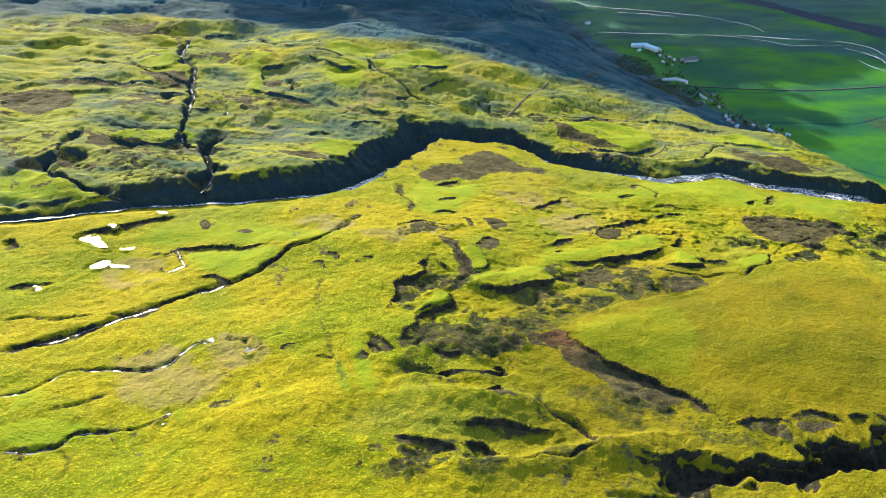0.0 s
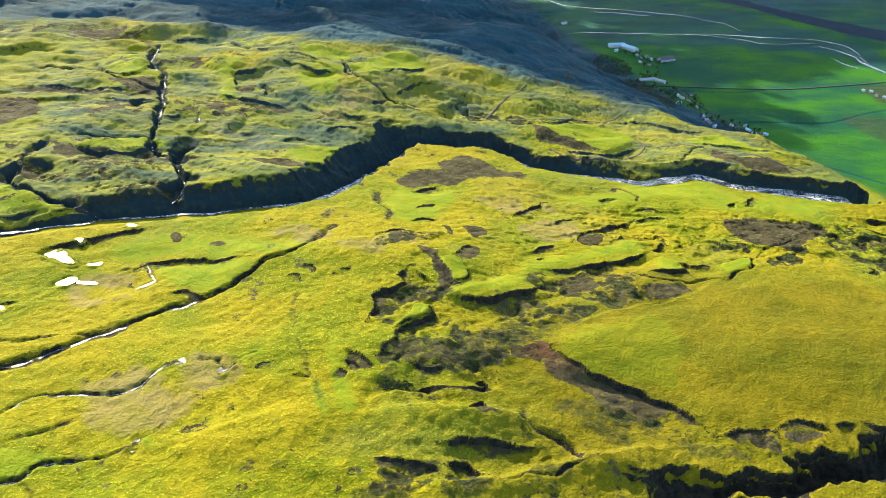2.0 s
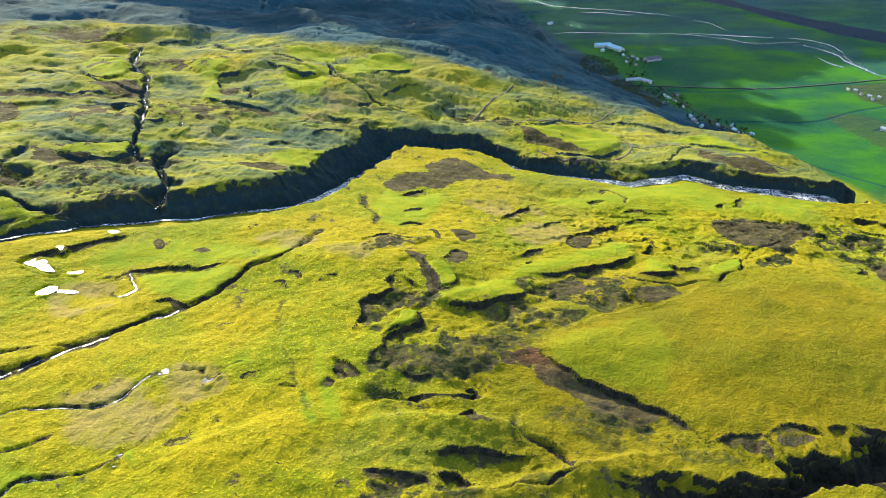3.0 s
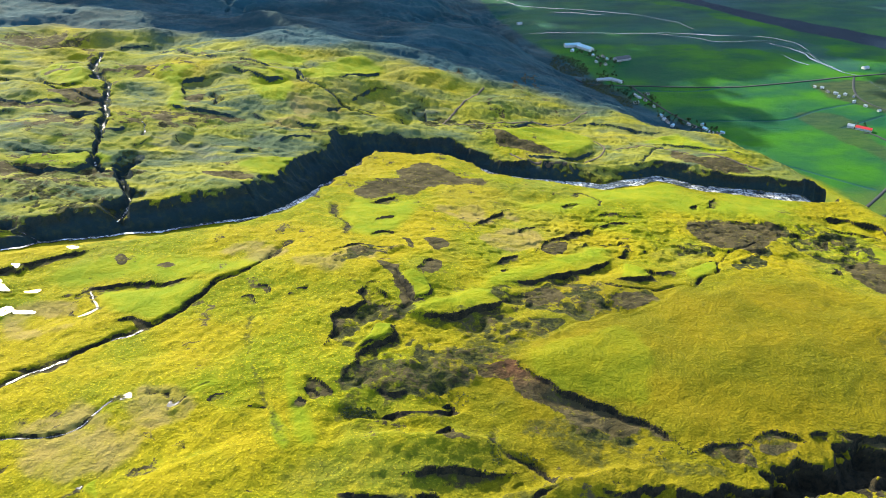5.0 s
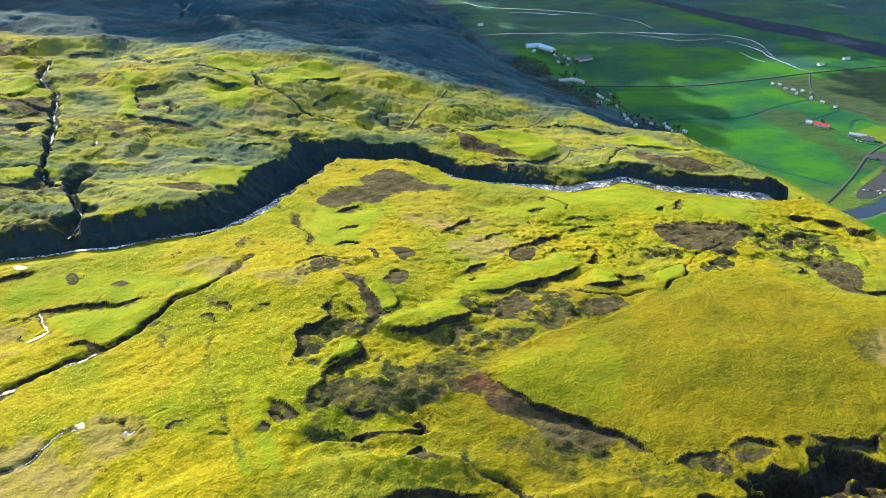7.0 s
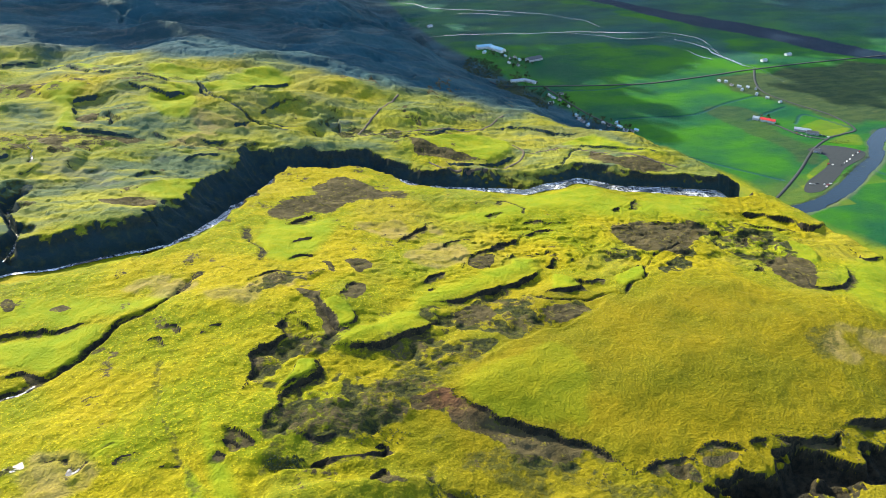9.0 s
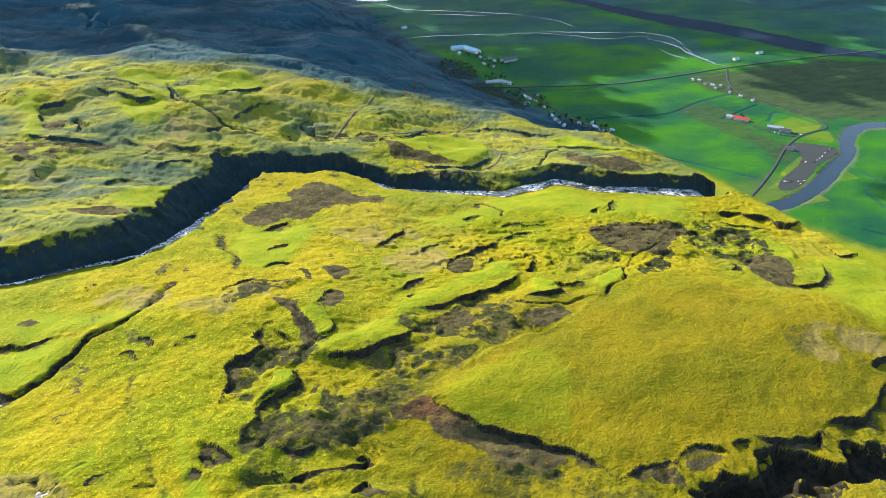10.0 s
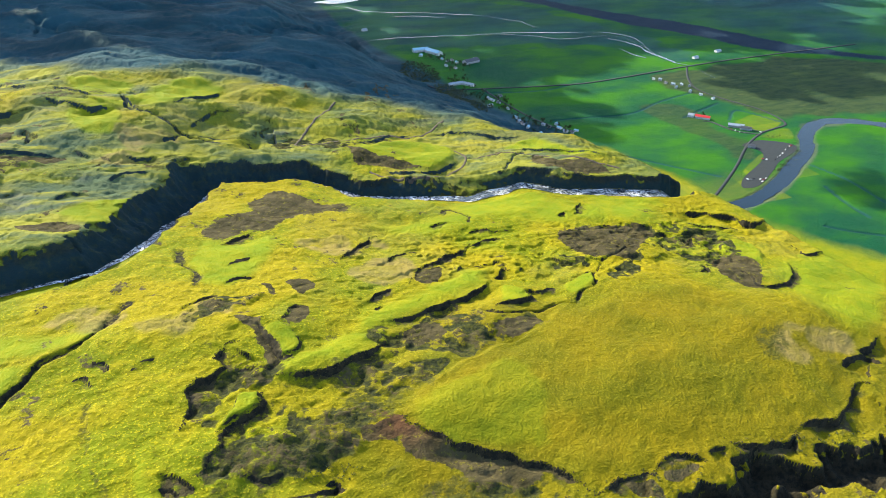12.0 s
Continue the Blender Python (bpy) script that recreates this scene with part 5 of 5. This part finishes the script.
def car():
    """A small car along x, about 4.4 m long."""
    base = new("car")
    bm = box(bmesh.new(), -2.2, -0.9, 0.35, 2.2, 0.9, 0.95, 0.12)
    part("body", bm, CAR_PAINTS[0], base)
    bm = bmesh.new()
    v = [bm.verts.new(p) for p in ((-1.7, -0.82, 0.95), (1.1, -0.82, 0.95), (1.1, 0.82, 0.95), (-1.7, 0.82, 0.95), (-1.3, -0.68, 1.5), (0.45, -0.68, 1.5), (0.45, 0.68, 1.5), (-1.3, 0.68, 1.5))]
    for f in ((4, 5, 6, 7), (0, 1, 5, 4), (1, 2, 6, 5), (2, 3, 7, 6), (3, 0, 4, 7)):
        bm.faces.new([v[k] for k in f])
    part("cabin", bm, GLASS, base)
    part("roof", box(bmesh.new(), -1.32, -0.70, 1.48, 0.48, 0.70, 1.56, 0.03), CAR_PAINTS[0], base)
    for x in (-1.35, 1.35):
        for y in (-0.82, 0.82):
            bm = bmesh.new()
            bmesh.ops.create_cone(bm, cap_ends=True, segments=12, radius1=0.34, radius2=0.34, depth=0.22, matrix=pose(x, y, 0.34, 90))
            part("wheel", bm, RUBBER, base)
    return base


CARS = [(936, 1137, -40), (939, 1130, -40), (942, 1123, -40), (945, 1116, -40), (948, 1110, -40), (905, 1139, 50), (908, 1130, 50), (911, 1122, 50), (915, 1115, 50),
        (944, 1034, 55), (950, 1037, 55), (956, 1040, 55), (917, 1015, 55), (906, 1008, 55), (897, 1003, 55), (887, 997, 55), (933, 1027, 55), (868, 1005, 10), (873, 1001, 20),
        (790, 944, -30), (794, 941, -30), (801, 943, -30), (810, 938, 15), (814, 935, 15), (808, 930, 15), (821, 938, 15)]
NAMES = ("white", "white", "silver-grey", "dark", "white", "red")
models = []
for k, (paint, name) in enumerate(((0, "white"), (1, "silver-grey"), (2, "dark"), (3, "red"))):
    ob = car()
    for child in ob.children:
        if child.data.materials[0] == CAR_PAINTS[0]:
            child.data.materials[0] = CAR_PAINTS[paint]
    models.append((name, tagged(ob, f"{name} car parked on the gravel car park", "car", "cars on the car park")))
placed = set()
for k, (x, y, turn) in enumerate(CARS):
    name, model = next(m for m in models if m[0] == NAMES[k % 6])
    m = pose(x, y, ground_at(x, y) + 0.26, 0, 0, turn)
    if name in placed:
        copy_thing(model, m)
    else:
        placed.add(name)
        model.matrix_world = m


def paved(name, line, half, material, label, lift=0.12):
    pts = curve(line, 8)
    n = max(6, int(np.hypot(*np.diff(pts, axis=0).T).sum() / 4))
    k = np.linspace(0, len(pts) - 1, n)
    p = np.stack([np.interp(k, range(len(pts)), pts[:, c]) for c in range(2)], 1)
    way = np.gradient(p, axis=0)
    way /= np.hypot(way[:, 0], way[:, 1])[:, None]
    side = np.stack([way[:, 1], -way[:, 0]], 1)
    rows = []
    for f in (-1.08, -1, 0, 1, 1.08):
        q = p + side * half * f
        z = np.array([ground_at(*c) for c in q]) + (lift if abs(f) <= 1 else -0.5)
        rows.append(np.column_stack([q, z]))
    ob = sheet(name, np.stack(rows, 1).reshape(-1, 3), grid_faces(n, 5), material)
    return tagged(ob, label, "road", kind="structure")


paved("road", [(430, 1520), (540, 1496), (740, 1468), (871, 1479), (1062, 1513), (1279, 1538), (1600, 1560)], 2.8, ASPHALT, "straight asphalt road over the plain", 0.9)
paved("road", [(1062, 1513), (1010, 1430), (985, 1360), (1000, 1290), (1030, 1210), (1025, 1136), (984, 1118), (946, 1106), (882, 1063), (812, 998), (752, 947), (703, 908)], 2.3, ASPHALT, "narrow asphalt road to the waterfall", 0.5)
paved("road", [(940, 1100), (906, 1130), (893, 1180), (880, 1190)], 2.6, ASPHALT, "access road to the guesthouse", 0.5)
paved("road", [(546, 1496), (556, 1400), (575, 1300), (600, 1230)], 2.4, ASPHALT, "village street between the houses", 0.5)
paved("track", [(185, 1218), (160, 1181), (131, 1132), (109, 1090), (101, 1072), (130, 1071), (197, 1097), (293, 1117), (352, 1165)], 1.6, DIRT_TRACK, "dirt track winding up the hillside", 0.25)
paved("track", [(329, 1041), (338, 1016), (322, 983), (282, 954), (247, 944), (209, 957), (188, 980)], 1.6, DIRT_TRACK, "worn dirt track along the canyon rim", 0.25)
paved("track", [(345, 1005), (397, 1008), (447, 980), (495, 938), (531, 910)], 1.6, DIRT_TRACK, "worn dirt track along the canyon rim", 0.25)

lot = LOT
mid = np.array([880.0, 1015.0])
bm = bmesh.new()
ring = [bm.verts.new((*p, ground_at(*p) + 0.25)) for p in lot]
skirt = [bm.verts.new((*(p + (p - mid) * 0.01), ground_at(*p) - 0.5)) for p in lot]
for a, b, c, d in zip(ring, ring[1:] + ring[:1], skirt[1:] + skirt[:1], skirt):
    bm.faces.new((d, c, b, a))
bmesh.ops.triangle_fill(bm, use_beauty=True, edges=[e for e in bm.edges if e.verts[0] in set(ring) and e.verts[1] in set(ring)])
bmesh.ops.recalc_face_normals(bm, faces=bm.faces)
tagged(part("car_park", bm, ASPHALT, None), "grey gravel car park beside the river", "car park", kind="structure")


def clump(bm, x, y, z, radius, leaves, size, rng, squash=0.8):
    """A crown of many small leaf faces round a centre, uneven and with gaps."""
    for _ in range(leaves):
        d = Vector((rng.gauss(0, 1), rng.gauss(0, 1), rng.gauss(0, 1))).normalized() * radius * rng.uniform(0.55, 1.0)
        c = Vector((x + d.x, y + d.y, z + d.z * squash))
        u = Vector((rng.gauss(0, 1), rng.gauss(0, 1), rng.gauss(0, 1))).normalized() * size * rng.uniform(0.6, 1.3)
        w = u.orthogonal().normalized() * size * rng.uniform(0.5, 1.0)
        bm.faces.new([bm.verts.new(c + q) for q in (-u, w, u, -w)])


def tree(seed, tall):
    rng = random.Random(seed)
    base = new("tree")
    bm = bmesh.new()
    bmesh.ops.create_cone(bm, cap_ends=True, segments=7, radius1=0.16 * tall / 6, radius2=0.05, depth=tall * 0.75, matrix=pose(0, 0, tall * 0.33))
    for k in range(4):
        bmesh.ops.create_cone(bm, segments=5, radius1=0.06, radius2=0.02, depth=tall * 0.35, matrix=pose(0, 0, tall * (0.4 + 0.08 * k), 0, 0, 90 * k + 20) @ pose(tall * 0.12, 0, tall * 0.06, 0, 55, 0))
    part("trunk", bm, BARK, base)
    bm = bmesh.new()
    for k in range(7):
        a = rng.uniform(0, 6.28)
        r = tall * 0.2 * rng.random() ** 0.5
        clump(bm, r * math.cos(a), r * math.sin(a), tall * rng.uniform(0.4, 0.88), tall * rng.uniform(0.14, 0.22), 34, tall * 0.045, rng)
    part("crown", bm, LEAVES, base)
    return tagged(base, "dark green leafy tree among the village houses", "tree", "trees of the village")


TREES = [tree(k, 6.5 + 1.2 * k) for k in range(4)]
rng = random.Random(5)
spots = []
for cx, cy, r, count in ((548, 1300, 22, 16), (575, 1240, 32, 26), (612, 1222, 14, 8), (535, 1405, 34, 30), (520, 1480, 26, 18), (515, 1560, 30, 22), (540, 1665, 34, 24), (520, 1750, 26, 16), (552, 1360, 14, 8), (890, 1215, 10, 4)):
    for _ in range(count):
        a, q = rng.uniform(0, 6.28), r * rng.random() ** 0.5
        spots.append((cx + q * math.cos(a), cy + 1.3 * q * math.sin(a)))
for k, (x, y) in enumerate(spots):
    m = pose(x, y, ground_at(x, y) - 0.1, 0, 0, rng.uniform(0, 360))
    if k < 4:
        TREES[k].matrix_world = m
    else:
        copy_thing(TREES[k % 4], m)

# shrubs: by the river, in the hollows, and the wood on the hillside above the village
bm = bmesh.new()
for cx, cy, rx, ry, count, size in ((868, 962, 12, 5, 22, 1.4), (890, 975, 12, 5, 24, 1.5), (912, 988, 12, 5, 24, 1.5), (934, 1004, 12, 5, 22, 1.4), (951, 1018, 8, 5, 14, 1.3), (950, 1086, 24, 8, 40, 1.1), (40, 423, 22, 7, 60, 0.8), (-20, 408, 13, 6, 110, 1.2), (68, 372, 5, 10, 30, 0.9), (90, 369, 10, 4, 30, 0.8), (450, 1650, 40, 90, 420, 2.6), (470, 1480, 30, 70, 320, 2.4), (495, 1390, 18, 40, 120, 2.2),
                                    (230, 366, 70, 12, 60, 1.0), (380, 372, 70, 10, 60, 1.0)):
    for _ in range(count):
        a, q = rng.uniform(0, 6.28), rng.random() ** 0.5
        x, y = cx + rx * q * math.cos(a), cy + ry * q * math.sin(a)
        s = size * rng.uniform(0.6, 1.3)
        clump(bm, x, y, ground_at(x, y) + 0.4 * s, s, 16, 0.33 * s, rng, 0.7)
tagged(part("shrubs", bm, LEAVES, None), "dark green scrub in hollows and on the hillside", "shrubs", kind="stuff")

# clods of turf hanging along the torn edges
verts, faces = [], []
rng2 = np.random.default_rng(7)
unit = np.array([(1, 0, 0), (-1, 0, 0), (0, 1, 0), (0, -1, 0), (0, 0, 1), (0, 0, -1), (0.6, 0.6, 0.6), (-0.6, 0.6, 0.6), (0.6, -0.6, 0.6), (-0.6, -0.6, 0.6)])
tri_faces = np.array([(4, 6, 7), (4, 7, 9), (4, 9, 8), (4, 8, 6), (0, 6, 8), (1, 9, 7), (2, 7, 6), (3, 8, 9), (0, 2, 6), (2, 1, 7), (1, 3, 9), (3, 0, 8), (5, 2, 0), (5, 1, 2), (5, 3, 1), (5, 0, 3)])
for drop, face, soil_and_shade, line in SCARPS:
    if drop < 3 or soil_and_shade < 0.65 or np.array(line)[:, 1].max() > 900:
        continue
    pts = curve(line)
    n = int(np.hypot(*np.diff(pts, axis=0).T).sum() / 0.9)
    k = np.linspace(0, len(pts) - 1, n)
    p = unwarp(np.stack([np.interp(k, range(len(pts)), pts[:, c]) for c in range(2)], 1) + rng2.normal(0, 0.7, (n, 2)))
    for x, y in p:
        size = rng2.uniform(0.25, 0.7)
        z = ground_at(x, y)
        faces.append(tri_faces + 10 * len(verts))
        verts.append(unit * size * rng2.uniform(0.6, 1.3, (10, 3)) + (x, y, z + 0.1))


def clod_material():
    n = Nodes("turf_clod", 0.95, 0.05)
    return n.colour(n.mix((0.030, 0.026, 0.018), (0.090, 0.085, 0.014), n.steps(n.noise(1.4, 4), 0.45, 0.7)))


tagged(sheet("turf_clods", np.concatenate(verts), np.concatenate(faces), clod_material(), False), "dark turf clods hanging along the torn edges", "turf clods", kind="stuff")

# the waterfall: a ragged white curtain over the lip
n = Nodes("falling_water", 0.5, 0.3)
FALLING = n.colour(n.mix((0.80, 0.83, 0.86), (0.45, 0.52, 0.58), n.steps(n.noise(1.2, 5, 0.7, (1, 1, 0.12)), 0.45, 0.7)))
u, v = np.meshgrid(np.linspace(-1, 1, 40), np.linspace(0, 1, 50))
out = 571 + 6 * np.sqrt(v) + 0.5 * fbm(u * 12, v * 5, 1.2, 151, 3)
rows = np.stack([out, 852.5 + 11.5 * u + 0 * v, 50.6 - 51.2 * v], -1)
falls = sheet("waterfall", rows.reshape(-1, 3), grid_faces(50, 40), FALLING)
tagged(falls, "white waterfall dropping from the plateau into its gorge", "waterfall", kind="structure")
